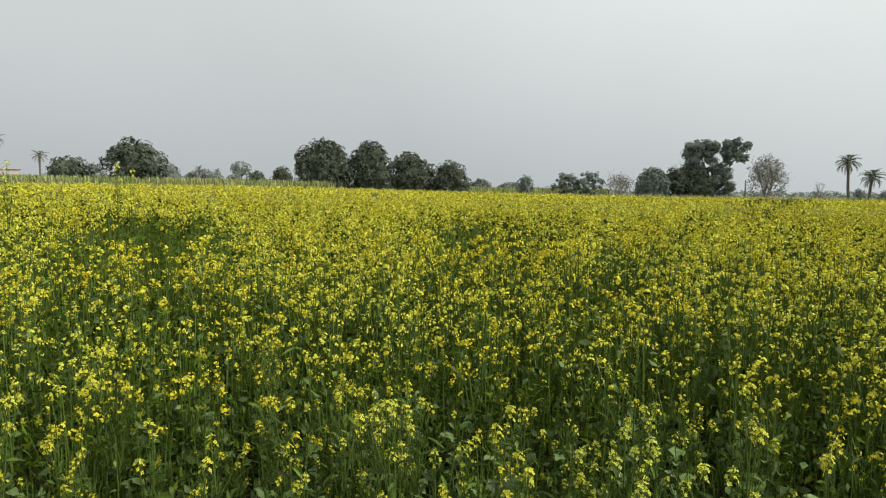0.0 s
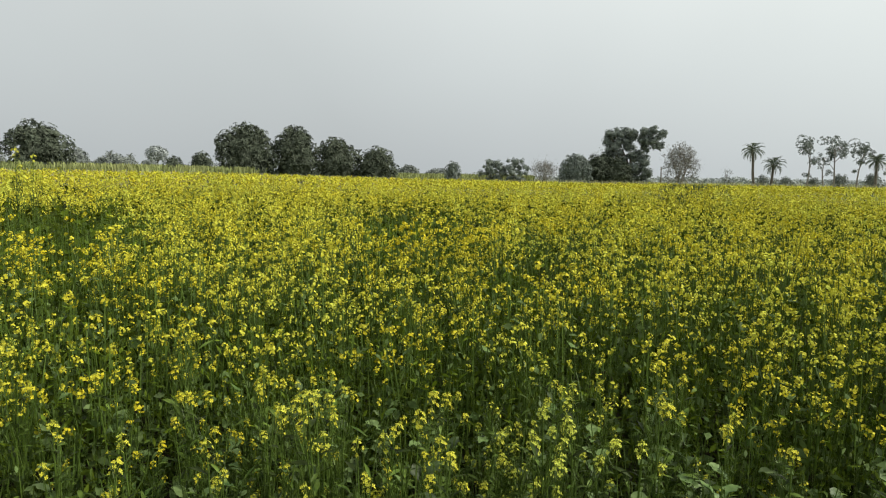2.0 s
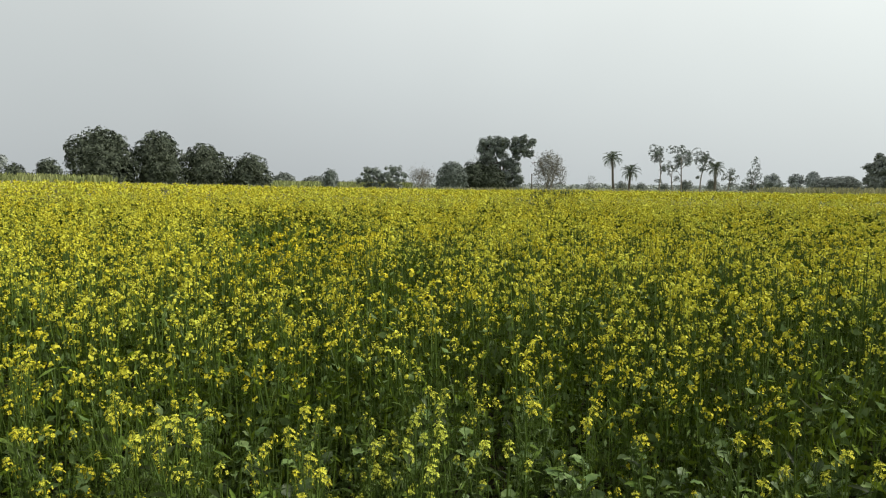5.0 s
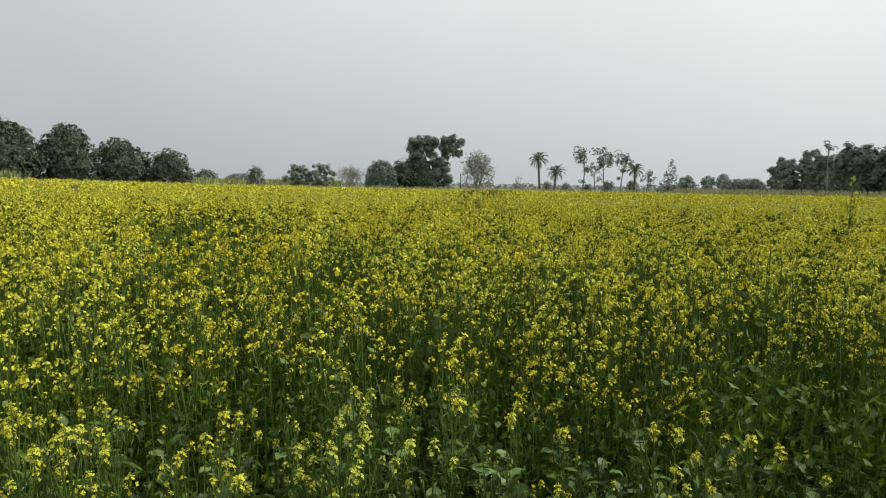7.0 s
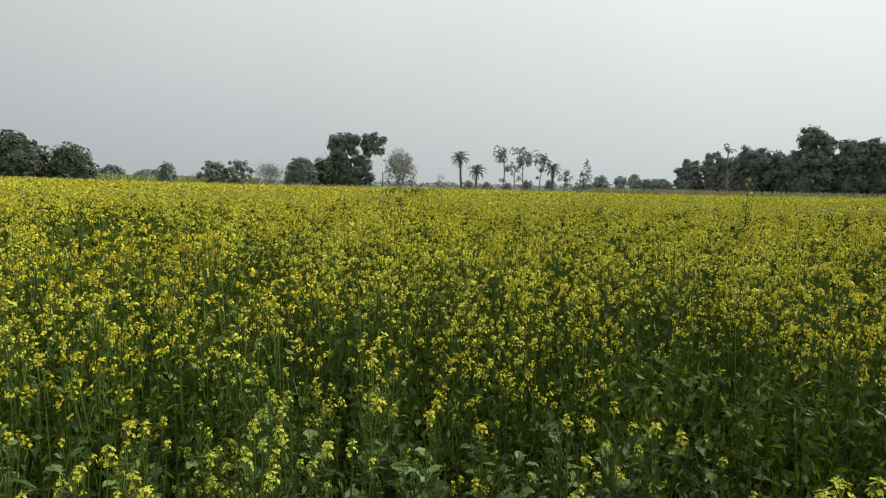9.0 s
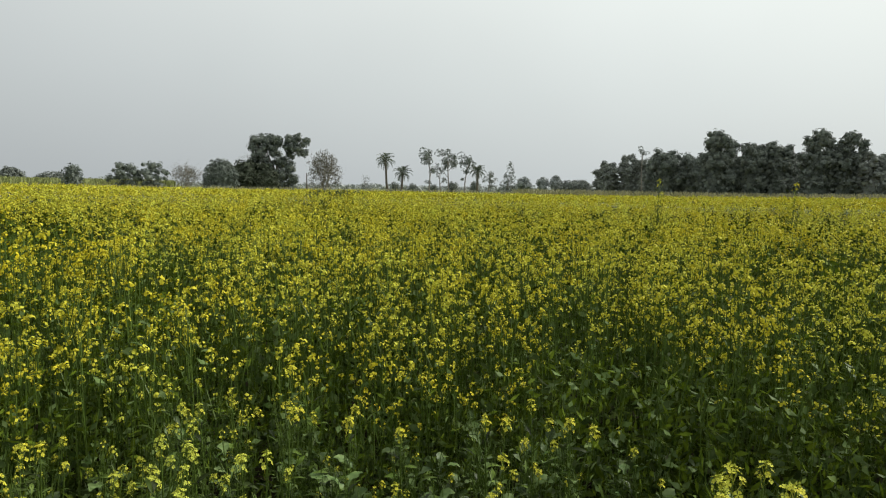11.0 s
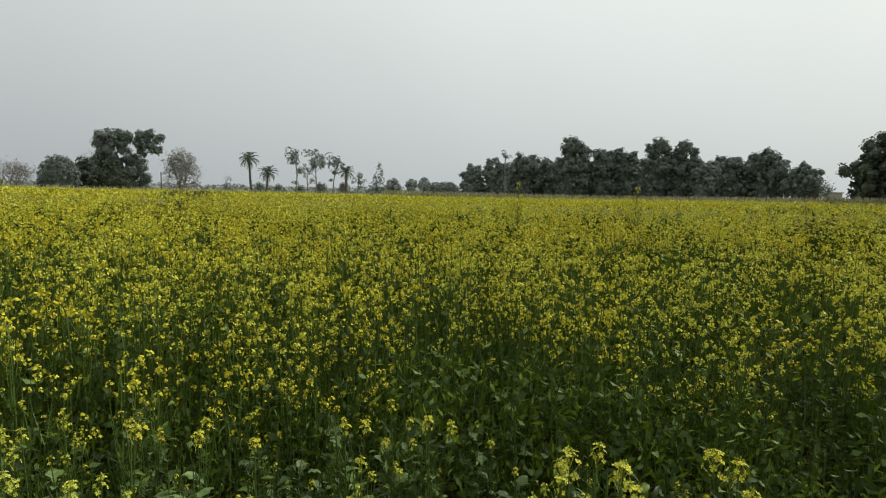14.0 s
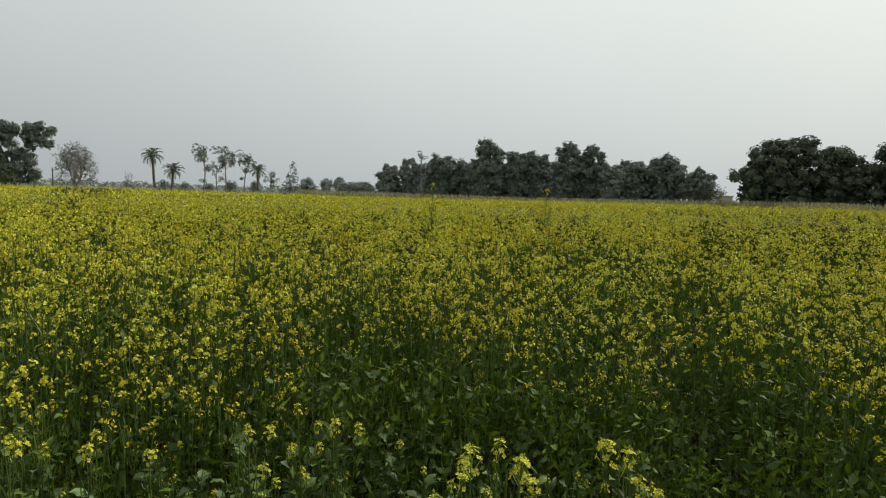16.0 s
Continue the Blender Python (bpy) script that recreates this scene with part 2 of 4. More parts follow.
def crop_top(x, y):
    """Height of the flowering tops above the ground."""
    r = np.hypot(x, y)
    az = np.degrees(np.arctan2(x, y))
    h = 1.15 + 0.065 * ripple(x, y, 1.3, 5) + 0.06 * ripple(x, y, 4.5, 6)
    h = h - 0.22 * np.clip((r - 30) / 40, 0, 1) * np.clip((30 - np.abs(az - 2)) / 15, 0, 1)
    h = h - 0.17 * np.clip((2.9 - r) / 1.2, 0, 1) * np.clip((40 - az) / 15, 0.4, 1)
    for cx, cy, cr, cd, cb in HOLLOWS:
        h = h - cd * np.exp(-((x - cx) ** 2 + (y - cy) ** 2) / cr**2)
    return h


def bloom(x, y):
    """How richly the crop flowers, 0 to 1."""
    r = np.hypot(x, y)
    az = np.degrees(np.arctan2(x, y))
    b = 0.84 + 0.28 * ripple(x, y, 1.7, 9) + 0.2 * ripple(x, y, 6.0, 10)
    b = b - 1.0 * np.clip((2.45 - r) / 0.55, 0, 1) * np.clip((az + 12) / 34, 0.12, 1)
    b = b - 0.3 * np.clip((az - 18) / 30, 0, 1) - 0.18 * np.clip((-42 - az) / 20, 0, 1)
    b = b + 0.2 * np.clip((r - 15) / 20, 0, 1)
    for cx, cy, cr, cd, cb in HOLLOWS:
        b = b - cb * np.exp(-((x - cx) ** 2 + (y - cy) ** 2) / cr**2)
    return np.clip(b, 0.03, 1)


def field_edge(az):
    """Distance of the field's far edge, by heading in degrees."""
    return np.interp(az, [-80, -50, -30, -22, -8, 12, 20, 40, 50, 78], [58, 62, 68, 74, 88, 88, 84, 78, 64, 58])


def scatter(rng, r0, r1, per_m2, wedge=(-76, 72)):
    """Points of the crop between two distances from the standing place."""
    a0, a1 = radians(wedge[0]), radians(wedge[1])
    n = int(per_m2 * (a1 - a0) * (r1 * r1 - r0 * r0) / 2)
    az = rng.uniform(a0, a1, n)
    r = np.sqrt(rng.uniform(r0 * r0, r1 * r1, n))
    keep = r < field_edge(np.degrees(az)) + 1.5 * np.sin(az * 90)
    return (r * np.sin(az))[keep], (r * np.cos(az))[keep]


def build_ground():
    rings = [0.0, 0.6, 1.2, 2, 3, 4.5, 7, 10, 14, 20, 28, 38, 48, 58, 70, 85, 105, 140, 200, 300, 400, 600, 1000, 1700, 3000]
    seg = 96
    s = Soup()
    verts, faces = [], []
    for r in rings:
        a = np.arange(seg) * 2 * math.pi / seg
        x, y = r * np.sin(a), r * np.cos(a)
        z = ground_z(x, y) + (0.03 * ripple(x, y, 0.9, 3) if 0 < r < 15 else 0)
        verts.append(np.stack([x, y, z + 0 * x], 1))
    for i in range(len(rings) - 1):
        for j in range(seg):
            k2 = (j + 1) % seg
            if i == 0:
                faces.append((0, seg + k2, seg + j))
            else:
                faces.append((i * seg + j, i * seg + k2, (i + 1) * seg + k2, (i + 1) * seg + j))
    s.add(np.concatenate(verts), faces)
    ob = new("ground", s.mesh("ground", [FIELDS], True))
    tagged(ob, "level dark farm soil with far green fields", "ground", kind="structure")


def ground_material():
    """Very dark soil near by; far off a patchwork of green and straw fields."""
    m = material("farm_ground", (0.028, 0.023, 0.014), (0.019, 0.016, 0.010), 0.95, 0.9, 0, 0.0, bump=0.02, spec=0.02, fine=9)
    nt = m.node_tree
    n, k = nt.nodes.new, nt.links.new
    bsdf = [q for q in nt.nodes if q.type == "BSDF_PRINCIPLED"][0]
    near = bsdf.inputs["Base Color"].links[0].from_socket
    co, ln, mr = n("ShaderNodeTexCoord"), n("ShaderNodeVectorMath"), n("ShaderNodeMapRange")
    ln.operation = "LENGTH"
    k(co.outputs["Object"], ln.inputs[0])
    k(ln.outputs["Value"], mr.inputs["Value"])
    mr.inputs["From Min"].default_value, mr.inputs["From Max"].default_value = 50, 66
    no, rp = n("ShaderNodeTexNoise"), n("ShaderNodeValToRGB")
    no.inputs["Scale"].default_value, no.inputs["Detail"].default_value = 0.05, 6.0
    k(co.outputs["Object"], no.inputs["Vector"])
    k(no.outputs["Fac"], rp.inputs[0])
    rp.color_ramp.elements[0].position, rp.color_ramp.elements[0].color = 0.35, (0.11, 0.15, 0.06, 1)
    rp.color_ramp.elements[1].position, rp.color_ramp.elements[1].color = 0.65, (0.24, 0.24, 0.12, 1)
    mx = n("ShaderNodeMix")
    mx.data_type = "RGBA"
    k(mr.outputs["Result"], mx.inputs["Factor"])
    k(near, mx.inputs["A"])
    k(rp.outputs["Color"], mx.inputs["B"])
    k(mx.outputs["Result"], bsdf.inputs["Base Color"])
    return m


FIELDS = ground_material()
build_ground()


# ---- mustard: pieces ----
def bud_knot(s, slot=1):
    """A tight knot of small pointed buds at the tip of a flower head."""
    for i in range(5):
        a = i * 2.4
        c = np.array([0.004 * math.cos(a), 0.004 * math.sin(a), 0.012 + 0.004 * (i % 3)])
        w, h = 0.0024, 0.0045
        s.add([c - (0, 0, h), c + (w, 0, 0), c + (0, w, 0), c + (-w, 0, 0), c + (0, -w, 0), c + (0, 0, h)],
              [(0, 2, 1), (0, 3, 2), (0, 4, 3), (0, 1, 4), (5, 1, 2), (5, 2, 3), (5, 3, 4), (5, 4, 1)], slot)


def flower_head(rng, flowers, buds=True):
    """A dome of four-petalled flowers round a knot of buds, about 4 cm across, base at the origin."""
    s = Soup()
    for i in range(flowers):
        a, u = i * 2.4 + rng.uniform(-0.3, 0.3), (i + 0.5) / flowers
        rad, z = 0.004 + 0.015 * math.sqrt(u), 0.012 - 0.042 * u * u + rng.uniform(-0.005, 0.005)
        c = np.array([rad * math.cos(a), rad * math.sin(a), z])
        d = np.array([math.cos(a) * (0.35 + 0.7 * u), math.sin(a) * (0.35 + 0.7 * u), 1.0 - 0.5 * u]) + rng.normal(size=3) * 0.2
        d /= np.linalg.norm(d)
        e = np.cross(d, rng.normal(size=3))
        e /= np.linalg.norm(e)
        g = np.cross(d, e)
        size = rng.uniform(0.0064, 0.0084)
        for q in range(4):
            t = q * math.pi / 2
            ax, sd = math.cos(t) * e + math.sin(t) * g, -math.sin(t) * e + math.cos(t) * g
            s.add([c, c + ax * size * 0.75 + sd * size * 0.48 + d * size * 0.22, c + ax * size * 1.0 + d * size * 0.12,
                   c + ax * size * 0.75 - sd * size * 0.48 + d * size * 0.22], [(0, 1, 2, 3)], 0)
        p, w = np.array([0, 0, z - 0.02]), np.array([-math.sin(a), math.cos(a), 0]) * 0.0007
        s.add([p - w, p + w, c + w, c - w], [(0, 1, 2, 3)], 1)
    if buds:
        bud_knot(s)
    return s.mesh("flower_head", [PETAL, BUD])


def leaf_piece(rng, length, width, broad):
    """A leaf with a folded midrib, wavy edge and drooping tip, growing from the origin along +x."""
    s = Soup()
    prof = [0.07, 0.10, 0.42, 0.30, 0.78, 1.0, 0.92, 0.55, 0.04] if broad else [0.12, 0.7, 1.0, 0.7, 0.04]
    n = len(prof)
    v, f = [], []
    droop = rng.uniform(0.25, 0.7)
    for i, w in enumerate(prof):
        u = i / (n - 1)
        x, z = length * (u - 0.12 * droop * u * u), length * (0.25 * u - droop * u * u * 0.7)
        hw = width * 0.5 * w * rng.uniform(0.78, 1.18)
        lift = hw * 0.35
        v += [(x, hw, z + lift + rng.normal() * width * 0.05), (x, 0, z), (x, -hw, z + lift + rng.normal() * width * 0.05)]
    for i in range(n - 1):
        a, b = i * 3, i * 3 + 3
        f += [(a, a + 1, b + 1, b), (a + 1, a + 2, b + 2, b + 1)]
    s.add(v, f)
    return s


HEADS, LEAVES, OPENHEADS = [], [], []
rng = np.random.default_rng(11)
for count in (6, 8, 9, 10, 12, 14):
    HEADS.append(flower_head(rng, count))
for count in (10, 12, 14):
    OPENHEADS.append(flower_head(rng, count, False))
knot = Soup()
bud_knot(knot, 0)
BUDKNOT = knot.mesh("bud_cluster", [BUD])
for size in (0.052, 0.064, 0.078, 0.094, 0.115):
    LEAVES.append(leaf_piece(rng, size, size * rng.uniform(0.42, 0.62), True).mesh("leaf", [BROAD], True))


def bough(p0, heading, spread, rise, bend=0.6):
    """Points of a branch that leaves sideways and turns upwards."""
    out = []
    for u in (0, 0.3, 0.65, 1.0):
        s = spread * (u - bend * 0.4 * u * u)
        out.append(np.array([p0[0] + math.cos(heading) * s, p0[1] + math.sin(heading) * s, p0[2] + rise * (0.75 * u + 0.25 * u * u)]))
    return out


def mustard_frame(rng, branches):
    """The skeleton of a plant 1.15 m high: main stem points, branches, tips."""
    lean = rng.uniform(-0.06, 0.06, 2)
    H = 1.13
    main = [np.array([lean[0] * u * u, lean[1] * u * u, H * u]) for u in (0, 0.25, 0.5, 0.75, 1.0)]
    subs = []
    for i in range(branches):
        u = 0.42 + 0.45 * (i + rng.uniform(0, 0.8)) / branches
        p = np.array([lean[0] * u * u, lean[1] * u * u, H * u])
        top = H * rng.uniform(0.74, 1.02)
        rise = max(0.10, top - p[2])
        subs.append(bough(p, i * 2.4 + rng.uniform(-0.5, 0.5), rng.uniform(0.05, 0.15) * (0.5 + rise), rise))
    return main, subs


def mustard_plant(seed, branches, heads, big_leaves, bold=1.0, fine=False):
    """A whole mustard plant with its stem, leaves and flower heads as parts."""
    r = np.random.default_rng(seed)
    main, subs = mustard_frame(r, branches)
    rich = heads > 5
    root = thing("mustard_plant", "tall green mustard plant with many yellow flower heads" if rich else
                 "leafy green mustard plant with few yellow flowers", "plant", "mustard plants at the near edge of the field")
    s = Soup()
    s.tube(main, [0.0062, 0.0056, 0.0046, 0.0034, 0.0018], 5)
    for b in subs:
        s.tube(b, [0.003, 0.0026, 0.002, 0.0012], 4)
    for i in range(17 if heads > 1 else 7):
        u = r.uniform(0.35, 0.8)
        p = main[0] * (1 - u) + main[-1] * u
        s.tube(bough(p, r.uniform(0, 6.28), r.uniform(0.03, 0.12), r.uniform(0.15, 0.32)), [0.0022, 0.002, 0.0015, 0.0008], 3)
    tips = [main[-1]] + [b[-1] for b in subs]
    for t in tips:
        for i in range(5):
            a, z = r.uniform(0, 6.28), r.uniform(0.03, 0.13)
            p, o, w = t - (0, 0, z), np.array([math.cos(a), math.sin(a), 0]), np.array([-math.sin(a), math.cos(a), 0]) * 0.0012
            s.add([p, p + o * 0.018 + (0, 0, 0.014) + w, p + o * 0.027 + (0, 0, 0.042), p + o * 0.018 + (0, 0, 0.014) - w], [(0, 1, 2, 3)])
    part("stem", s.mesh("stem", [STEM], True), root)
    f = Soup()
    for b in subs + subs[::2]:
        p = b[r.integers(0, 3)] + r.normal(size=3) * 0.004
        l = leaf_piece(r, r.uniform(0.035, 0.075), r.uniform(0.010, 0.024), False)
        v, faces, _ = l.data()
        a, tilt = r.uniform(0, 6.28), r.uniform(0.1, 0.9)
        m = np.array(Euler((r.uniform(-0.6, 0.6), -tilt, a)).to_matrix())
        f.add(v @ m.T + p, faces)
    narrow = 36 if heads > 1 else 14
    for i in range(narrow):
        u = 0.36 + 0.6 * (i + r.uniform(0, 1)) / narrow
        l = leaf_piece(r, r.uniform(0.03, 0.078), r.uniform(0.008, 0.019), False)
        v, faces, _ = l.data()
        m = np.array(Euler((r.uniform(-0.5, 0.5), -r.uniform(0.0, 0.8), r.uniform(0, 6.28))).to_matrix())
        f.add(v @ m.T + (main[0] * (1 - u) + main[-1] * u + r.normal(size=3) * (0.03, 0.03, 0.0) * (i % 3)), faces)
    part("foliage", f.mesh("foliage", [LEAF], True), root)
    wide = 0.85 if heads > 1 else 1.0
    for i in range(big_leaves):
        u = (0.2 if heads > 3 else 0.34) + 0.56 * i / big_leaves + r.uniform(0, 0.06)
        p = main[0] * (1 - u) + main[-1] * u
        at = Matrix.LocRotScale(Vector(p), Euler((r.uniform(-0.4, 0.4), -r.uniform(0.25, 1.1), i * 2.4 + r.uniform(-0.4, 0.4))), (wide, wide, wide))
        part("leaf", LEAVES[int(r.integers(0, 5))], root, at=at)
    for t in tips[:heads]:
        k = r.uniform(0.68, 1.08) * bold
        at = Matrix.LocRotScale(Vector(t), Euler((r.uniform(-0.3, 0.3), r.uniform(-0.3, 0.3), r.uniform(0, 6.28))), (k, k, k))
        if fine:
            head = part("flower_head", OPENHEADS[int(r.integers(0, 3))], root, at=at)
            part("bud_cluster", BUDKNOT, head, "yellowish green unopened buds")
        else:
            part("flower_head", HEADS[int(r.integers(0, 6))], root, at=at)
    return root


# ---- mustard: the crop farther off, joined ----
def crop_template(seed, heads, per_head, petal, leaves, stems, leaf_len, head_r, shoots=0):
    """One plant of the distant crop, 1.15 m high, as loose folded pieces; slots: 0 petal, 1 stem, 2 leaf, 3 pale leaf."""
    r = np.random.default_rng(seed)
    main, subs = mustard_frame(r, max(heads - 1, 1))
    tips = [main[-1]] + [b[-1] for b in subs]
    pieces, slots = [], []
    for t in tips[:heads]:
        d = r.normal(size=(per_head, 3)) + (0, 0, 0.35)
        d /= np.linalg.norm(d, axis=1, keepdims=True)
        full = r.choice((0.6, 0.85, 1.0, 1.25))
        c = t + d * head_r * full * r.uniform(0.75, 1.0, (per_head, 1)) * (1, 1, 1.15)
        ax = np.cross(d, r.normal(size=(per_head, 3)))
        ln = petal * (0.35 + 0.65 * full) * r.uniform(0.9, 1.25, per_head)
        pieces.append(leaf_quads(r, c, ax, ln, ln * r.uniform(0.8, 1.0, per_head), -0.12, 0.0, d))
        slots.append(np.zeros(per_head, int))
    lines = [(main[0], main[2]), (main[2], main[-1])] + [(b[0], b[2]) for b in subs] + [(b[2], b[3]) for b in subs]
    for a, b in lines[:stems]:
        w = 0.0035 if b[2] < 0.7 else 0.0022
        h = r.uniform(0, 6.28)
        sd = np.array([math.cos(h), math.sin(h), 0]) * w
        pieces.append(np.array([[a - sd, a + sd, b + sd * 0.7, b - sd * 0.7]]))
        slots.append(np.ones(1, int))
    for _ in range(shoots):
        p = np.array([r.normal() * 0.06, r.normal() * 0.06, r.uniform(0.35, 0.8)])
        q = p + (r.normal() * 0.03, r.normal() * 0.03, r.uniform(0.15, 0.35))
        h = r.uniform(0, 6.28)
        sd = np.array([math.cos(h), math.sin(h), 0]) * 0.0024
        pieces.append(np.array([[p - sd, p + sd, q + sd * 0.6, q - sd * 0.6]]))
        slots.append(np.ones(1, int))
    if leaves:
        c = np.stack([r.normal(size=leaves) * 0.07, r.normal(size=leaves) * 0.07, r.uniform(0.3, 0.94, leaves)], 1)
        ax = np.stack([r.normal(size=leaves), r.normal(size=leaves), r.uniform(-0.3, 1.7, leaves)], 1)
        ln = leaf_len * r.uniform(0.6, 1.3, leaves) * (1.5 - 0.8 * c[:, 2])
        pale = r.uniform(size=leaves) < 0.26
        pieces.append(leaf_quads(r, c, ax, ln, ln * np.where(pale, r.uniform(0.4, 0.6, leaves), r.uniform(0.16, 0.4, leaves)), 0.2))
        slots.append(np.where(pale, 3, 2))
    return np.concatenate(pieces), np.concatenate(slots)


def crop_ring(name, label, rng, r0, r1, per_m2, rich, poor, bare, wedge=(-76, 72)):
    x, y = scatter(rng, r0, r1, per_m2, wedge)
    top, b, z0 = crop_top(x, y), bloom(x, y), ground_z(x, y)
    scale = top / 1.15 * rng.uniform(0.84, 1.08, len(x))
    pick = np.where(rng.uniform(size=len(x)) < b, rng.integers(0, len(rich), len(x)), len(rich) + rng.integers(0, len(poor), len(x)))
    pick = np.where(b < 0.22, len(rich) + len(poor) + rng.integers(0, len(bare), len(x)), pick)
    out, slots = [], []
    for i, (v, sl) in enumerate(rich + poor + bare):
        q = np.nonzero(pick == i)[0]
        if not len(q):
            continue
        a = rng.uniform(0, 2 * math.pi, len(q))
        c, s, k = np.cos(a)[:, None, None], np.sin(a)[:, None, None], scale[q][:, None, None]
        p = np.empty((len(q), len(v), 4, 3), np.float32)
        p[..., 0] = (v[None, ..., 0] * c - v[None, ..., 1] * s) * k + x[q][:, None, None]
        p[..., 1] = (v[None, ..., 0] * s + v[None, ..., 1] * c) * k + y[q][:, None, None]
        p[..., 2] = v[None, ..., 2] * k + z0[q][:, None, None]
        out.append(p.reshape(-1, 4, 3))
        slots.append(np.tile(sl, len(q)))
    ob = new(name, quads_mesh(name, np.concatenate(out), np.concatenate(slots), [PETAL, STEM, UPLEAF if r0 < 6 else BUDLEAF, PALE if r0 < 4 else UPLEAF]))
    return tagged(ob, label, "crop", kind="stuff")


def build_crop():
    g = np.random.default_rng(21)
    full, far = "dense yellow mustard crop in flower with green stems", "distant yellow mustard crop at the field's far side"
    rich = [crop_template(100 + i, 11, 10, 0.0125, 48, 22, 0.056, 0.0160, 7) for i in range(9)]
    poor = [crop_template(200 + i, 5, 8, 0.0122, 78, 12, 0.058, 0.016, 7) for i in range(6)]
    crop_ring("mustard_crop", full, g, 2.25, 4.6, 52, rich, poor, [crop_template(220 + i, 0, 1, 0.01, 92, 8, 0.066, 0.01, 6) for i in range(4)])
    rich = [crop_template(150 + i, 9, 7, 0.0168, 14, 12, 0.08, 0.0205, 6) for i in range(9)]
    poor = [crop_template(250 + i, 4, 6, 0.016, 22, 6, 0.09, 0.02, 8) for i in range(6)]
    crop_ring("mustard_crop", full, g, 4.6, 9.0, 35, rich, poor, [crop_template(270 + i, 0, 1, 0.01, 28, 5, 0.10, 0.01, 12) for i in range(4)])
    rich = [crop_template(300 + i, 8, 4, 0.030, 8, 3, 0.13, 0.034, 2) for i in range(8)]
    poor = [crop_template(400 + i, 3, 3, 0.028, 15, 3, 0.14, 0.03, 4) for i in range(4)]
    crop_ring("mustard_crop", "yellow mustard crop in flower farther into the field", g, 9.0, 24, 12.5, rich, poor, [crop_template(420 + i, 1, 3, 0.026, 24, 3, 0.15, 0.03, 5) for i in range(4)])
    rich = [crop_template(500 + i, 10, 1, 0.082, 2, 1, 0.14, 0.06) for i in range(6)]
    poor = [crop_template(600 + i, 4, 1, 0.06, 6, 1, 0.16, 0.05) for i in range(3)]
    crop_ring("mustard_crop", far, g, 24, 90, 2.6, rich, poor, [crop_template(620 + i, 2, 1, 0.05, 8, 1, 0.18, 0.04) for i in range(3)])


build_crop()


STANDING = [(0.76, 1.10, 1.1, 1.25), (0.67, 0.99, 1.1, 1.25), (0.74, 0.99, 1.1, 1.0), (0.78, 0.93, 1.1, 1.0), (1.00, 0.95, 1.1, 1.0), (1.02, 0.91, 1.1, 1.0),
            (-0.64, 2.03, 0.97, 1.0), (-0.50, 1.83, 0.97, 1.0), (-0.37, 1.55, 0.97, 1.25), (-0.22, 1.87, 0.97, 1.25), (-0.23, 1.54, 0.97, 1.0), (-0.79, 1.39, 0.97, 1.25),
            (-1.09, 1.49, 0.97, 1.25), (-1.14, 1.30, 0.97, 1.0), (-0.82, 1.21, 0.97, 1.0), (-0.65, 1.24, 0.97, 1.0), (-0.02, 1.84, 0.97, 1.0), (-0.20, 2.12, 0.97, 1.0),
            (0.13, 1.71, 0.97, 1.0), (0.38, 1.74, 0.97, 1.25), (0.38, 1.52, 0.97, 1.0), (0.55, 1.84, 0.97, 1.0), (0.62, 1.71, 0.97, 1.0), (-2.10, 1.09, 0.97, 1.25),
            (-2.38, 1.14, 0.97, 1.25), (-1.85, 1.28, 0.97, 1.0), (-1.63, 0.95, 0.97, 1.0), (-1.33, 0.98, 0.97, 1.0), (-1.47, 1.26, 0.97, 1.0), (-1.14, 1.05, 0.97, 1.0),
            (-1.28, 0.83, 0.97, 1.0), (-1.59, 1.99, 0.97, 1.25), (-1.24, 1.60, 0.97, 1.0), (-1.11, 1.48, 0.97, 1.0), (-0.80, 1.62, 0.97, 1.0), (-0.68, 1.36, 0.97, 1.0),
            (-0.44, 1.86, 0.97, 1.0)]


def near_plants():
    g = np.random.default_rng(33)
    rich = [mustard_plant(700 + i, 10 + i % 3, 8 + i % 3, 7) for i in range(6)]
    mid = [mustard_plant(720 + i, 8, 5, 9) for i in range(5)]
    leafy = [mustard_plant(740 + i, 7, i % 3 > 0, 21) for i in range(5)]
    bold = [mustard_plant(760 + i, 5, 3, 4, 1.0, True) for i in range(3)]
    bolder = [mustard_plant(765 + i, 5, 3, 4, 1.15, True) for i in range(2)]
    x, y = scatter(g, 0.85, 2.35, 45, (-74, 70))
    b, top = bloom(x, y), crop_top(x, y)
    used = set()

    def stand(src, m):
        if src.name in used:
            copy_thing(src, m)
        else:
            used.add(src.name)
            src.matrix_basis = m

    for i in range(len(x)):
        u = g.uniform()
        pool = rich if u < b[i] - 0.3 else mid if u < b[i] + 0.1 else leafy
        k = float(top[i] / 1.15 * g.uniform(0.8, 1.07))
        stand(pool[int(g.integers(0, len(pool)))], Matrix.LocRotScale((x[i], y[i], 0.0), Euler((g.normal() * 0.05, g.normal() * 0.05, g.uniform(0, 6.28))), (k, k, k)))
    # single plants in full flower that stand out of the leaves: x, y, height, size of the heads
    for i, (px, py, pz, big) in enumerate(STANDING):
        k = (pz - 0.01) / 1.13
        src = bold[i % 3] if big == 1 else bolder[i % 2]
        stand(src, Matrix.LocRotScale((px, py, 0.0), Euler((0, 0, i * 1.3)), (k, k, k)))


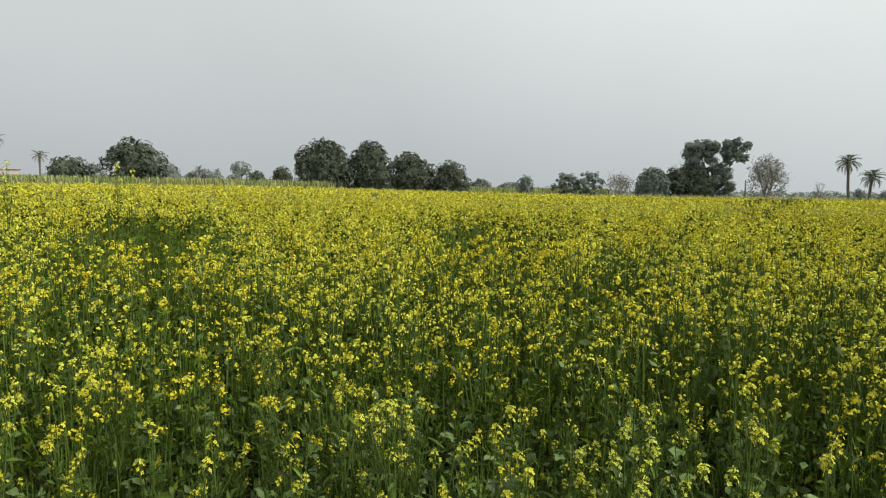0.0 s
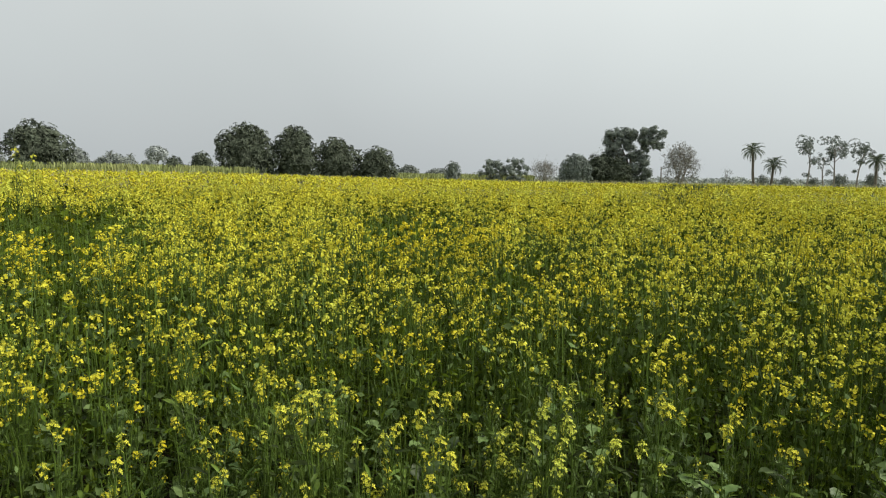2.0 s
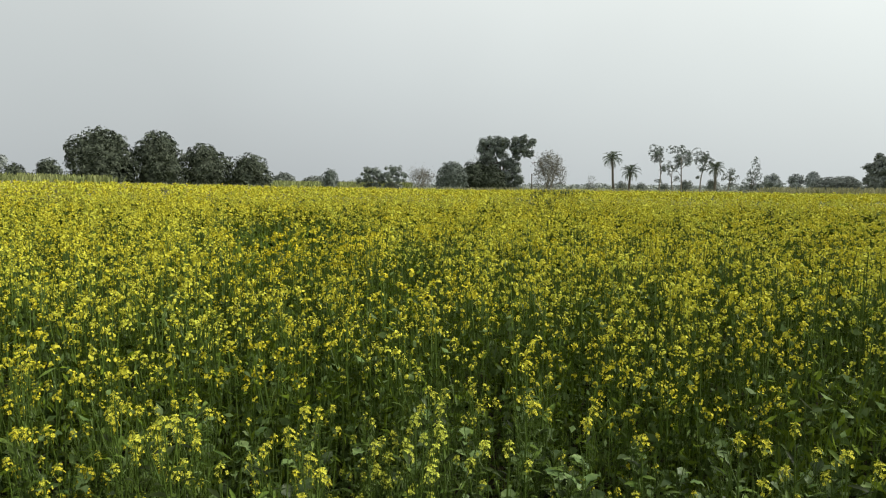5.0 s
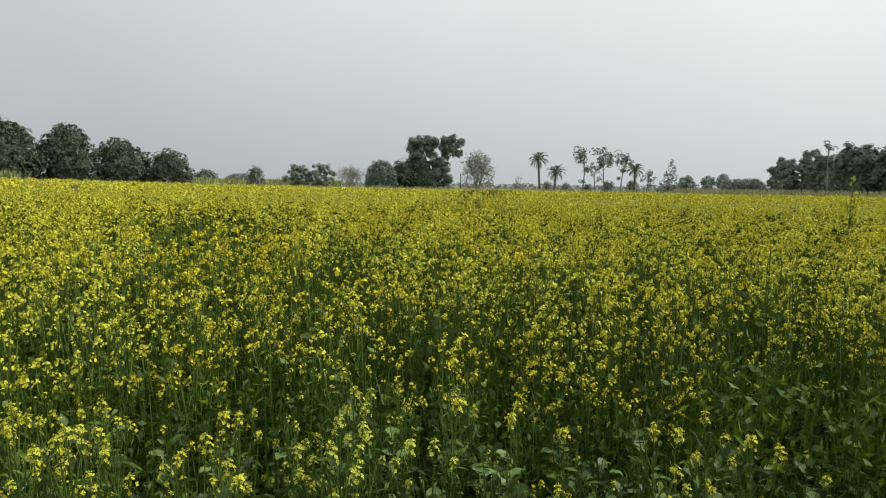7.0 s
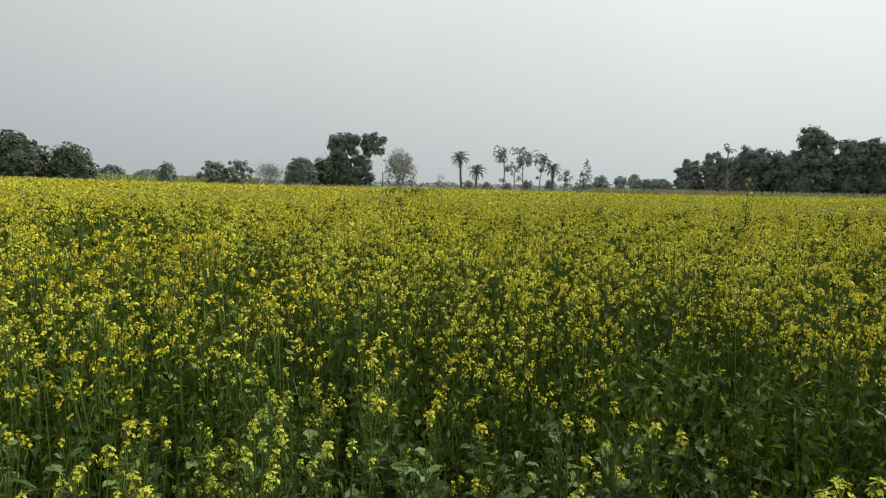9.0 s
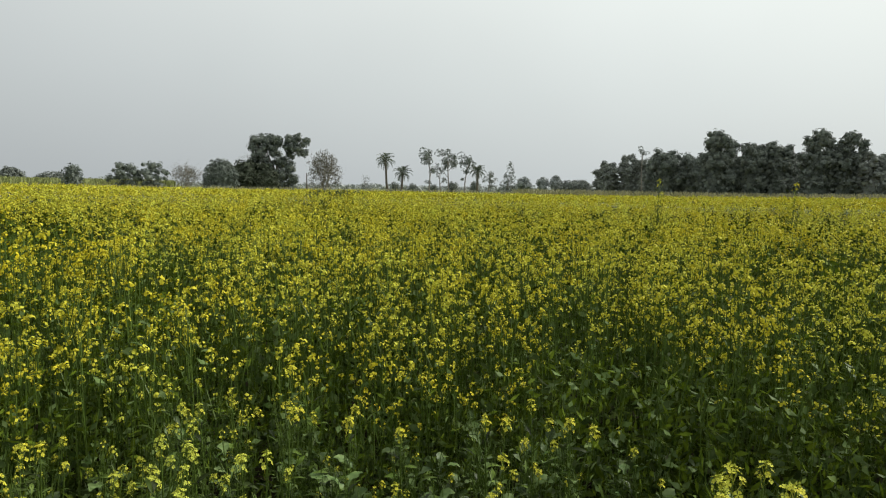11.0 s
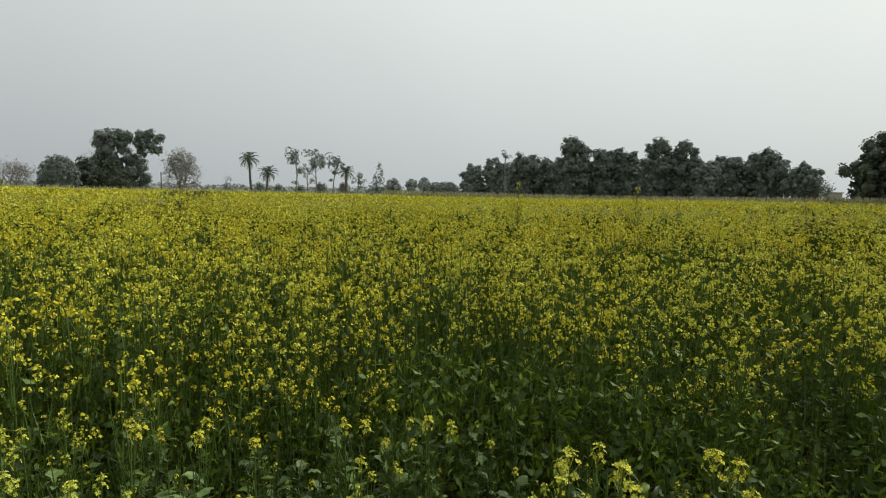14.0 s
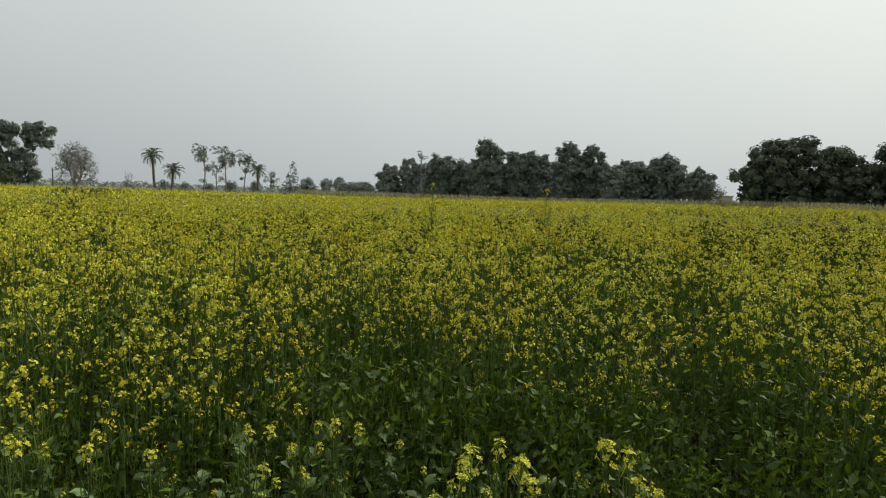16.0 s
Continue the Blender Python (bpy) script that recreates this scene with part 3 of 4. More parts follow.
def tall_plants():
    """A few mustard plants that stand well above the crop."""
    src = mustard_plant(781, 6, 7, 1, 1.9)
    for child in src.children:
        if child.name.startswith("foliage"):
            child.data.materials[0] = UPLEAF
    tagged(src, "single tall mustard stalk rising above the crop", group="tall mustard stalks above the crop")
    for i, (az, d, top) in enumerate([(24.8, 9.0, 1.74), (35.0, 9.6, 1.72), (-61.0, 8.5, 1.8), (-60.0, 9.0, 1.74), (-68.4, 8.5, 1.8)]):
        k = top / 1.14
        m = Matrix.LocRotScale((d * math.sin(radians(az)), d * math.cos(radians(az)), 0.0), Euler((0, 0, i * 0.9)), (k * 0.8, k * 0.8, k))
        if i:
            copy_thing(src, m)
        else:
            first = m
    src.matrix_basis = first


near_plants()
tall_plants()


def undergrowth():
    """Old lower leaves of the crop, close over the soil."""
    r = np.random.default_rng(44)
    x, y = scatter(r, 0.7, 4.6, 560, (-76, 72))
    c = np.stack([x, y, r.uniform(0.05, 0.47, len(x)) * crop_top(x, y)], 1)
    ax = np.stack([r.normal(size=len(x)), r.normal(size=len(x)), r.normal(size=len(x)) * 0.4], 1)
    ln = r.uniform(0.04, 0.085, len(x))
    v = leaf_quads(r, c, ax, ln, ln * r.uniform(0.4, 0.6, len(x)), 0.15, 0.8)
    ob = new("mustard_undergrowth", quads_mesh("mustard_undergrowth", v, np.zeros(len(v), int), [LEAF]))
    tagged(ob, "dark green lower mustard leaves close to the soil", "foliage", kind="stuff")


undergrowth()


# ---- trees ----
def lobes_of(rng, w, h, low, taper, size=0.85):
    """Balls of foliage filling a dome: centres and radii. low: height where the crown begins; taper: 0 upright sides, 1 a dome."""
    out = []
    ch, ph = h - low, rng.uniform(0, 6.28, 2)
    size = min(size, w * 0.2, ch * 0.28)
    count = int(min(120, max(12, (math.pi * w * ch * 0.9 + math.pi * w * w / 4) / (math.pi * size * size * 0.85))))
    for i in range(count):
        u = (i + rng.uniform(0.0, 1.0)) / count
        half = w * 0.5 * math.sqrt(max(0.0, 1 - taper * (max(0, u - 0.25) / 0.75) ** 2.5)) * (0.84 + 0.16 * min(1, u * 3))
        r = size * rng.uniform(0.65, 1.3)
        a = i * 2.4 + rng.uniform(-0.4, 0.4)
        half = half * (1 + 0.06 * math.sin(2 * a + ph[0] + 4 * u) + 0.05 * math.sin(3 * a + ph[1] - 7 * u))
        d = max(0, half - r * 0.85) * (rng.uniform(0.86, 1.06) if i % 5 else rng.uniform(0.1, 0.7))
        out.append((d * math.cos(a), d * math.sin(a), low + 0.6 * r + u * (ch - 1.65 * r) + rng.uniform(-0.15, 0.1) * size, r))
    return out


def dome_core(rng, w, h, low, taper, share=0.6):
    """A lumpy inner mass of close twigs and leaves at the heart of a dense crown."""
    nu, nv = 12, 8
    ch, ph = (h - low) * 0.82, rng.uniform(0, 6.28, 4)
    grid = np.empty((nv + 1, nu, 3))
    for j in range(nv + 1):
        u = j / nv
        half = w * 0.5 * share * math.sqrt(max(0.02, 1 - taper * (max(0, u - 0.25) / 0.75) ** 2.5))
        for i in range(nu):
            a = 2 * math.pi * i / nu
            k = half * (1 + 0.10 * math.sin(3 * a + ph[0] + 9 * u) + 0.08 * math.sin(5 * a - ph[1] + 14 * u) + rng.normal() * 0.08)
            grid[j, i] = (k * math.cos(a), k * math.sin(a), low + ch * u)
    out = []
    for j in range(nv):
        for i in range(nu):
            i2 = (i + 1) % nu
            out.append((grid[j, i], grid[j, i2], grid[j + 1, i2], grid[j + 1, i]))
    return np.array(out)


def dome_fill(rng, w, h, low, taper, leaf, density=3.4):
    """Inner leaf sprays of a dense crown, thick enough to shut out the sky."""
    ch = h - low
    n = int(density * w * w * ch * 0.5)
    u = rng.uniform(0.02, 0.9, n)
    half = w * 0.5 * np.sqrt(np.maximum(0.0, 1 - taper * (np.maximum(0, u - 0.25) / 0.75) ** 2.5)) * 0.74
    d, a = half * np.sqrt(rng.uniform(0.05, 1, n)), rng.uniform(0, 6.283, n)
    c = np.stack([d * np.cos(a), d * np.sin(a), low + ch * u * 0.9], 1)
    ax = np.stack([np.cos(a), np.sin(a), rng.normal(size=n) * 0.6 - 0.4], 1) + rng.normal(size=(n, 3)) * 0.6
    ln = leaf * rng.uniform(1.6, 2.6, n)
    v = leaf_quads(rng, c, ax, ln, ln * 0.75, 0.15)
    v[:, :, 2] = np.maximum(v[:, :, 2], 0.05)
    return v


def core_quads(rng, lobes, share=0.66):
    """Lumpy inner masses of an open crown, one a lobe."""
    out = []
    nu, nv = 6, 4
    for x, y, z, r in lobes:
        ph = rng.uniform(0, 6.28, 4)
        grid = np.empty((nv + 1, nu, 3))
        for j in range(nv + 1):
            th = math.pi * j / nv
            for i in range(nu):
                a = 2 * math.pi * i / nu
                k = r * share * (1 + 0.12 * math.sin(3 * a + ph[0] + 2 * th) + 0.1 * math.sin(2 * a - ph[1] + 5 * th))
                grid[j, i] = (x + k * math.sin(th) * math.cos(a), y + k * math.sin(th) * math.sin(a), max(0.05, z + 0.9 * k * math.cos(th)))
        for j in range(nv):
            for i in range(nu):
                i2 = (i + 1) % nu
                out.append((grid[j, i], grid[j + 1, i], grid[j + 1, i2], grid[j, i2]))
    return np.array(out)


def foliage(rng, lobes, bunches, leaf, shape=0.62, bunch=8, heart=None):
    """Cap-shaped tufts of drooping leaves over the shells of the lobes, with gaps between them. heart: middle of a dense crown, whose inner side bears none."""
    out = []
    for x, y, z, r in lobes:
        nb = max(3, round(bunches * (r / 0.85) ** 2))
        d = rng.normal(size=(nb * 2, 3))
        d /= np.linalg.norm(d, axis=1, keepdims=True)
        if heart is not None:
            o = np.array([x, y, z]) - np.array(heart)
            d = d[d @ (o / (np.linalg.norm(o) + 1e-6)) > -0.25]
        d = d[:nb]
        nb = len(d)
        c = np.array([x, y, z]) + d * (r * rng.uniform(0.72, 1.0, nb))[:, None] * (1, 1, 0.92)
        n = d + rng.normal(size=d.shape) * 0.25 + (0, 0, 0.55)
        n /= np.linalg.norm(n, axis=1, keepdims=True)
        e = np.cross(n, rng.normal(size=n.shape))
        e /= np.linalg.norm(e, axis=1, keepdims=True)
        f = np.cross(n, e)
        big = rng.uniform(0.75, 1.35, nb)
        for q in range(bunch):
            a = (q + rng.uniform(-0.35, 0.35, (nb, 1))) * 2.4
            t = np.cos(a) * e + np.sin(a) * f
            out_share = (q + 0.6) / bunch
            ax = t + n * (0.75 - 1.25 * out_share) + (0, 0, -0.15)
            ln = leaf * big * rng.uniform(0.8, 1.2, nb)
            m = c + (t * (0.25 + 0.85 * out_share) + n * 0.35 * (1 - out_share)) * (leaf * big)[:, None]
            out.append(leaf_quads(rng, m, ax, ln, ln * shape * 1.15, 0.12, 0.3, n * 0.8 + t * 0.7 * out_share))
    v = np.concatenate(out)
    v[:, :, 2] = np.maximum(v[:, :, 2], 0.05)
    return v


def trunk_soup(rng, h, r, lobes, limbs):
    """A tapered, slightly crooked trunk with limbs that reach into the crown."""
    s = Soup()
    bend = rng.uniform(-0.06, 0.06, 2) * h
    pts = [np.array([bend[0] * u * u, bend[1] * u * u, h * u]) for u in (0, 0.15, 0.4, 0.7, 1.0)]
    s.tube(pts, [r * 1.35, r, r * 0.85, r * 0.65, r * 0.4], 7)
    for i in range(min(limbs, len(lobes))):
        t = np.array(lobes[i][:3])
        p = pts[2] * 0.5 + pts[3] * 0.5
        p = p * rng.uniform(0.7, 1.2)
        mid = p * 0.5 + t * 0.5 + rng.normal(size=3) * 0.12 * r * 8
        s.tube([p, mid, t], [r * 0.5, r * 0.32, r * 0.12], 5)
    return s


def puffed(rng, lobes, count=8, share=0.5):
    """Breaks each ball of foliage into a knot of smaller ones, like a head of cauliflower."""
    out = []
    for x, y, z, r in lobes:
        out.append((x, y, z, r * 0.72))
        for _ in range(count):
            d = rng.normal(size=3) + (0, 0, 0.25)
            d = d / np.linalg.norm(d) * r * 0.68
            out.append((x + d[0], y + d[1], max(0.4, z + d[2]), r * share * rng.uniform(0.7, 1.15)))
    return out


def knotted_crown(seed, w, h, low, puffs):
    """A crown of rounded heads with shallow dips between them."""
    g, out = np.random.default_rng(seed), []
    for i in range(puffs):
        u = (i + g.uniform(0.3, 0.8)) / puffs
        r = w * g.uniform(0.19, 0.27) * (1 - 0.15 * u)
        half = w * 0.5 * (1.04 - 0.36 * max(0.0, (u - 0.4) / 0.6) ** 2)
        a = i * 2.4 + g.uniform(-0.5, 0.5)
        d = max(0.0, half - r) * (g.uniform(0.8, 1.12) if i % 4 else 0.35)
        out.append((d * math.cos(a), d * math.sin(a), low + r + u ** 0.8 * (h - low - 2.0 * r), r))
    return puffed(g, out, 10)


def tiered_crown(seed, tiers, heading, size=0.75):
    """Spreading shelves of foliage one above another with slits of sky. tiers: height, radius, sideways shift as seen from the field."""
    g, out = np.random.default_rng(seed), []
    ca, sa = math.cos(radians(heading)), math.sin(radians(heading))
    for z, rad, shift in tiers:
        n = int(5 + rad * rad * 1.5)
        for i in range(n):
            a, d = i * 2.4 + g.uniform(-0.3, 0.3), rad * math.sqrt((i + 0.6) / n) * g.uniform(0.88, 1.06)
            p, q = shift + d * math.cos(a), d * math.sin(a)
            r = size * g.uniform(0.45, 1.25)
            out.append((p * ca + q * sa, -p * sa + q * ca, max(0.5, z - 0.10 * d * d / rad + g.uniform(-0.2, 0.2)), r))
    return out


def broad_tree(x, y, w, h, mat, label, seed, low=0.3, taper=0.9, leaf=0.3, trunk=0.18, bunches=12, core=True, size=0.95, group="", name="broadleaf_tree", category="tree", lobes=None, bark=None, limbs=7, shape=0.62, heart_share=0.0):
    g = np.random.default_rng(seed)
    root = thing(name, label, category, group, at=pose(x, y, float(ground_z(x, y)) - 0.03))
    heart = None if lobes else (0, 0, low + (h - low) * 0.4)
    if lobes:
        inner = core_quads(g, lobes)
        if heart_share:
            inner = np.concatenate([inner, dome_core(g, w, h * heart_share, 0.1, 0.9, 0.5), dome_fill(g, w * 1.15, h * heart_share, 0.1, 0.8, leaf * 0.8, 5.5)])
    else:
        w, h = w * 1.07, h * 1.01
        lobes = lobes_of(g, w, h, low, taper, size)
        inner = np.concatenate([dome_core(g, w * 0.95, h, low, taper), dome_fill(g, w, h, low, taper, leaf * 0.8, 3.6)])
    part("trunk", trunk_soup(g, max(low + (h - low) * 0.45, 0.5), trunk, lobes, limbs).mesh("trunk", [bark or BARK], True), root)
    v = foliage(g, lobes, bunches * 1.6, leaf * 0.68, shape, 6, heart)
    if core:
        v = np.concatenate([inner, v])
    part("crown", quads_mesh("crown", v, np.zeros(len(v), int), [mat]), root)
    return root


def twig_tree(x, y, w, h, label, seed, depth=5, leaves=350, mat=None, bark=None, trunk=0.09, fork=0.25, leaf=0.12, stems=3, name="bare_tree", group="", up=0.5, cloud=0):
    """A tree or shrub of fine forking twigs with a thin scatter of leaves."""
    g = np.random.default_rng(seed)
    root = thing(name, label, "tree", group, at=pose(x, y, float(ground_z(x, y)) - 0.03))
    s, ends = Soup(), []

    def grow(p, d, length, r, level):
        d = d / np.linalg.norm(d)
        mid = p + d * length * 0.5 + g.normal(size=3) * length * 0.05
        q = p + d * length + g.normal(size=3) * length * 0.06
        s.tube([p, mid, q], [r, r * 0.8, r * 0.6], 5 if level < 2 else 3)
        if level >= 2:
            ends.append(q)
        if level < depth:
            for _ in range(3 if level < 2 else 2 + (g.uniform() < 0.4)):
                nd = d + g.normal(size=3) * 0.55 + np.array([0, 0, up * 0.4])
                grow(q - d * length * g.uniform(0, 0.35), nd, length * g.uniform(0.6, 0.82), r * 0.6, level + 1)

    for i in range(stems):
        a = i * 6.28 / stems + g.uniform(0, 1)
        grow(np.array([0.05 * math.cos(a), 0.05 * math.sin(a), 0.0]), np.array([0.35 * math.cos(a), 0.35 * math.sin(a), 1.0]) if stems > 1 else np.array([0.05, 0.05, 1.0]), h * fork, trunk, 0)
    v, f, m = s.data()
    size = np.array([w / max(np.ptp(v[:, 0]), 0.1), w / max(np.ptp(v[:, 1]), 0.1), h / v[:, 2].max()])
    part("trunk", mesh_of("trunk", v * size, f, m, [bark or BARK]), root)
    if leaves:
        e = np.array(ends) * size
        c = e[g.integers(0, len(e), leaves)] + g.normal(size=(leaves, 3)) * 0.22
        c[:, 2] = np.clip(c[:, 2], 0.1, None)
        ln = leaf * g.uniform(0.7, 1.4, leaves)
        q = leaf_quads(g, c, g.normal(size=(leaves, 3)), ln, ln * 0.6)
        if cloud:
            balls = lobes_of(g, w, h, h * 0.1, 0.85, w * 0.12)
            q = np.concatenate([q, foliage(g, balls, cloud, leaf * 1.2, 0.45, 6)])
            leaves = len(q)
        part("crown", quads_mesh("crown", q, np.zeros(leaves, int), [mat or GREYHAZE]), root)
    return root


def lopped_tree(x, y, w, h, seed, tufts, mat, label, lean=0.0, group=""):
    """A slender lopped tree: crooked thin trunk with foliage tufts. tufts: (height share, sideways share of w, radius)."""
    g = np.random.default_rng(seed)
    root = thing("slender_tree", label, "tree", group, at=pose(x, y, float(ground_z(x, y)) - 0.03))
    s = Soup()
    pts = [np.array([lean * u + 0.12 * math.sin(u * 5 + seed), 0.1 * math.sin(u * 4), h * 0.88 * u]) for u in np.linspace(0, 1, 7)]
    s.tube(pts, [0.13, 0.11, 0.10, 0.09, 0.07, 0.05, 0.03], 6)
    lobes = []
    for share, side, r in tufts:
        u = min(share, 0.97)
        base = pts[min(6, int(u * 6))]
        r = r * 1.1
        c = np.array([lean * u + side * w, g.uniform(-0.3, 0.3) * w, h * share - r * 0.5])
        s.tube([base * 0.85 + pts[max(0, int(u * 6) - 1)] * 0.15, (base + c) / 2 + (0, 0, -0.1), c], [0.05, 0.035, 0.015], 4)
        for _ in range(5):
            d = g.normal(size=3) * r * (0.6, 0.6, 0.42)
            lobes.append((*(c + d), r * g.uniform(0.5, 0.8)))
            s.tube([c, c + d], [0.015, 0.006], 3)
    part("trunk", s.mesh("trunk", [PALEBARK], True), root)
    v = foliage(g, lobes, 30, 0.18, 0.55, 7)
    part("crown", quads_mesh("crown", v, np.zeros(len(v), int), [mat]), root)
    return root


def frond_mesh(rng, length, mat):
    """An arching palm frond along +x with two rows of narrow leaflets."""
    s = Soup()
    pts = []
    for u in np.linspace(0, 1, 7):
        pts.append(np.array([length * (u - 0.22 * u * u), 0, length * (0.42 * u - 0.72 * u * u)]))
    s.tube(pts, [0.025, 0.022, 0.018, 0.014, 0.01, 0.007, 0.004], 3)
    for i in range(18):
        u = 0.12 + 0.86 * i / 17
        j = min(5, int(u * 6))
        p = pts[j] + (pts[j + 1] - pts[j]) * (u * 6 - j)
        ln = length * 0.30 * math.sin(math.pi * min(0.95, 0.18 + u * 0.8))
        for sd in (-1, 1):
            tip = p + np.array([ln * 0.55, sd * ln * 0.75, -ln * (0.25 + rng.uniform(0, 0.3))])
            w = np.array([0.03, 0, 0.012])
            s.add([p - w, p + w, tip], [(0, 1, 2)])
    return s.mesh("frond", [mat])


def date_palm(x, y, h, crown, seed, label, fronds=26, foot=0.0, group="", at_far=False):
    g = np.random.default_rng(seed)
    root = thing("date_palm", label, "palm tree", group, at=pose(x, y, float(ground_z(x, y)) - 0.03))
    top = h - crown * 0.42
    s = Soup()
    pts = [np.array([foot * (1 - u) ** 1.6 - 0.12 * foot * math.sin(u * 6), 0.0, top * u]) for u in np.linspace(0, 1, 9)]
    s.tube(pts, [0.27, 0.22, 0.19, 0.18, 0.17, 0.17, 0.17, 0.19, 0.23], 8)
    part("trunk", s.mesh("trunk", [BARK], True), root)
    # far fronds take the leaf colour that has haze painted in
    fm = frond_mesh(g, crown * 0.62, GREYHAZE if at_far else FROND)
    for i in range(fronds):
        u = i / fronds
        tilt = radians(62 - 120 * u + g.uniform(-8, 8))
        k = g.uniform(0.85, 1.1)
        m = Matrix.LocRotScale(Vector(pts[-1]), Euler((0, -tilt, i * 2.4 + g.uniform(-0.2, 0.2))), (k, k, k))
        part("frond", fm, root, at=m)
    return root


MANGO = "dense dome-shaped dark green tree at the field's far edge"
ROWG, GROVE, SLIM = "row of round trees beyond the field", "dark grove beyond the field", "slender trees on the horizon"
# round trees, towards the left of the view
broad_tree(-61.9, 36.8, 5.8, 6.1, DENSE, "large round dense dark green tree at the field's edge", 1, 0.2, 0.72, 0.3)
broad_tree(-67.5, 32.7, 4.6, 4.2, DENSE, "low rounded dark tree beside tall pale crop", 2, 0.2, 0.8, 0.28)
broad_tree(-52.0, 54.0, 7.3, 7.1, DENSE, MANGO, 3, 0.3, 0.88, 0.3, group=ROWG)
broad_tree(-47.9, 57.7, 6.1, 7.1, DENSE, MANGO, 4, 0.3, 0.88, 0.3, group=ROWG)
broad_tree(-44.8, 61.4, 5.6, 6.1, DENSE, MANGO, 5, 0.3, 0.88, 0.3, group=ROWG)
broad_tree(-40.9, 64.1, 5.2, 5.1, DENSE, MANGO, 6, 0.3, 0.88, 0.3, group=ROWG)
broad_tree(-75.2, 39.6, 2.6, 3.7, GREYHAZE, "small hazy grey-green tree behind the crop", 7, 0.3, 0.9, 0.3)
broad_tree(-79.5, 52.1, 3.0, 4.2, GREYHAZE, "small hazy grey-green tree behind the crop", 8, 0.3, 0.9, 0.3)
broad_tree(-89.1, 64.5, 7.0, 3.9, GREYHAZE, "low hazy scrub behind pale crop", 9, 0.2, 0.85, 0.35, name="shrub", category="shrub")
broad_tree(-108.8, 88.1, 4.2, 6.5, FARHAZE, "hazy flat-topped far tree", 10, 3.6, 0.85, 0.4)
broad_tree(-70.5, 55.9, 3.0, 3.0, GREYHAZE, "low grey-green bush behind the field", 11, 0.2, 0.9, 0.28, name="shrub", category="shrub")
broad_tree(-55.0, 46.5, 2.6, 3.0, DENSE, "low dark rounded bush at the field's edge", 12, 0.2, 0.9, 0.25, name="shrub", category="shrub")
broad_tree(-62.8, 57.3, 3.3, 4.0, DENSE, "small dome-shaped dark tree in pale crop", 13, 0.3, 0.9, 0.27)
broad_tree(-59.3, 104.3, 4.4, 3.8, GREYHAZE, "hazy low bush far behind the field", 14, 0.3, 0.85, 0.35, name="shrub", category="shrub")
broad_tree(-54.0, 108.0, 6.0, 3.1, GREYHAZE, "hazy low bush far behind the field", 15, 0.3, 0.85, 0.35, name="shrub", category="shrub")
broad_tree(-34.4, 72.2, 2.3, 3.6, HAZYGREEN, "small sparse rounded tree at the field's edge", 16, 0.8, 0.85, 0.24, trunk=0.08)
broad_tree(-33.3, 83.6, 3.8, 4.3, HAZYGREEN, "spreading grey-green thorny tree with short trunk", 17, 1.0, 0.85, 0.28, trunk=0.12, lobes=tiered_crown(17, [(1.5, 1.3, 0), (2.2, 1.9, -0.1), (2.9, 1.8, -0.2), (3.6, 1.1, 0.2)], -20, 0.55), bunches=16)
broad_tree(-30.5, 84.7, 4.2, 4.4, HAZYGREEN, "spreading grey-green thorny tree with short trunk", 18, 1.0, 0.85, 0.28, trunk=0.12, lobes=tiered_crown(18, [(1.4, 1.4, 0.2), (2.2, 2.0, 0), (3.0, 1.9, 0.1), (3.7, 1.3, 0)], -20, 0.55), bunches=16)
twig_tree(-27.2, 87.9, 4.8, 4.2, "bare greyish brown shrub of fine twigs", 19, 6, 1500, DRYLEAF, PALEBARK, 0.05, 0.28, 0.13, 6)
broad_tree(-24.8, 96.9, 5.4, 5.5, HAZYGREEN, "rounded dark tree beside a larger tree", 20, 0.4, 0.9, 0.32)
twig_tree(-23.0, 109.3, 3.8, 7.4, "hazy half-bare tree behind the dark crowns", 21, 5, 350, GREYHAZE, BARK, 0.08, 0.25, 0.16, 2)
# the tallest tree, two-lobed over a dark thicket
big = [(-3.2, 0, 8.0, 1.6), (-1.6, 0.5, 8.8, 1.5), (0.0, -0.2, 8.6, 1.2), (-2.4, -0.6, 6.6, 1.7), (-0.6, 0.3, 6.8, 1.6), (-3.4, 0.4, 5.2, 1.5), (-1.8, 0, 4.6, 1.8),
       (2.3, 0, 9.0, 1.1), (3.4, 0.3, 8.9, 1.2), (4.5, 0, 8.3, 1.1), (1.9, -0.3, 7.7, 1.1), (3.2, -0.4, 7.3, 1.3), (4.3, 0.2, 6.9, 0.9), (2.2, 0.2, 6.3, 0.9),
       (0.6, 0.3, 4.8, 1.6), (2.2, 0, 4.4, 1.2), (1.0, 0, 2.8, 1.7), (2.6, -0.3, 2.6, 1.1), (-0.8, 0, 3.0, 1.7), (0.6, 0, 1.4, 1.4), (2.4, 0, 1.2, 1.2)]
broad_tree(-17.6, 103.6, 10, 10, HAZYGREEN, "tall two-lobed spreading tree with dark green crown", 22, 1.5, 0.85, 0.34, 0.3, lobes=puffed(np.random.default_rng(22), big, 9, 0.45), bunches=11)
broad_tree(-21.9, 102.0, 6.6, 5.6, DENSE, "dark thicket under a tall tree", 23, 0.1, 0.85, 0.34, name="thicket", category="shrub")
broad_tree(-19.2, 101.6, 5.2, 5.0, DENSE, "dark thicket under a tall tree", 24, 0.1, 0.85, 0.34, name="thicket", category="shrub")
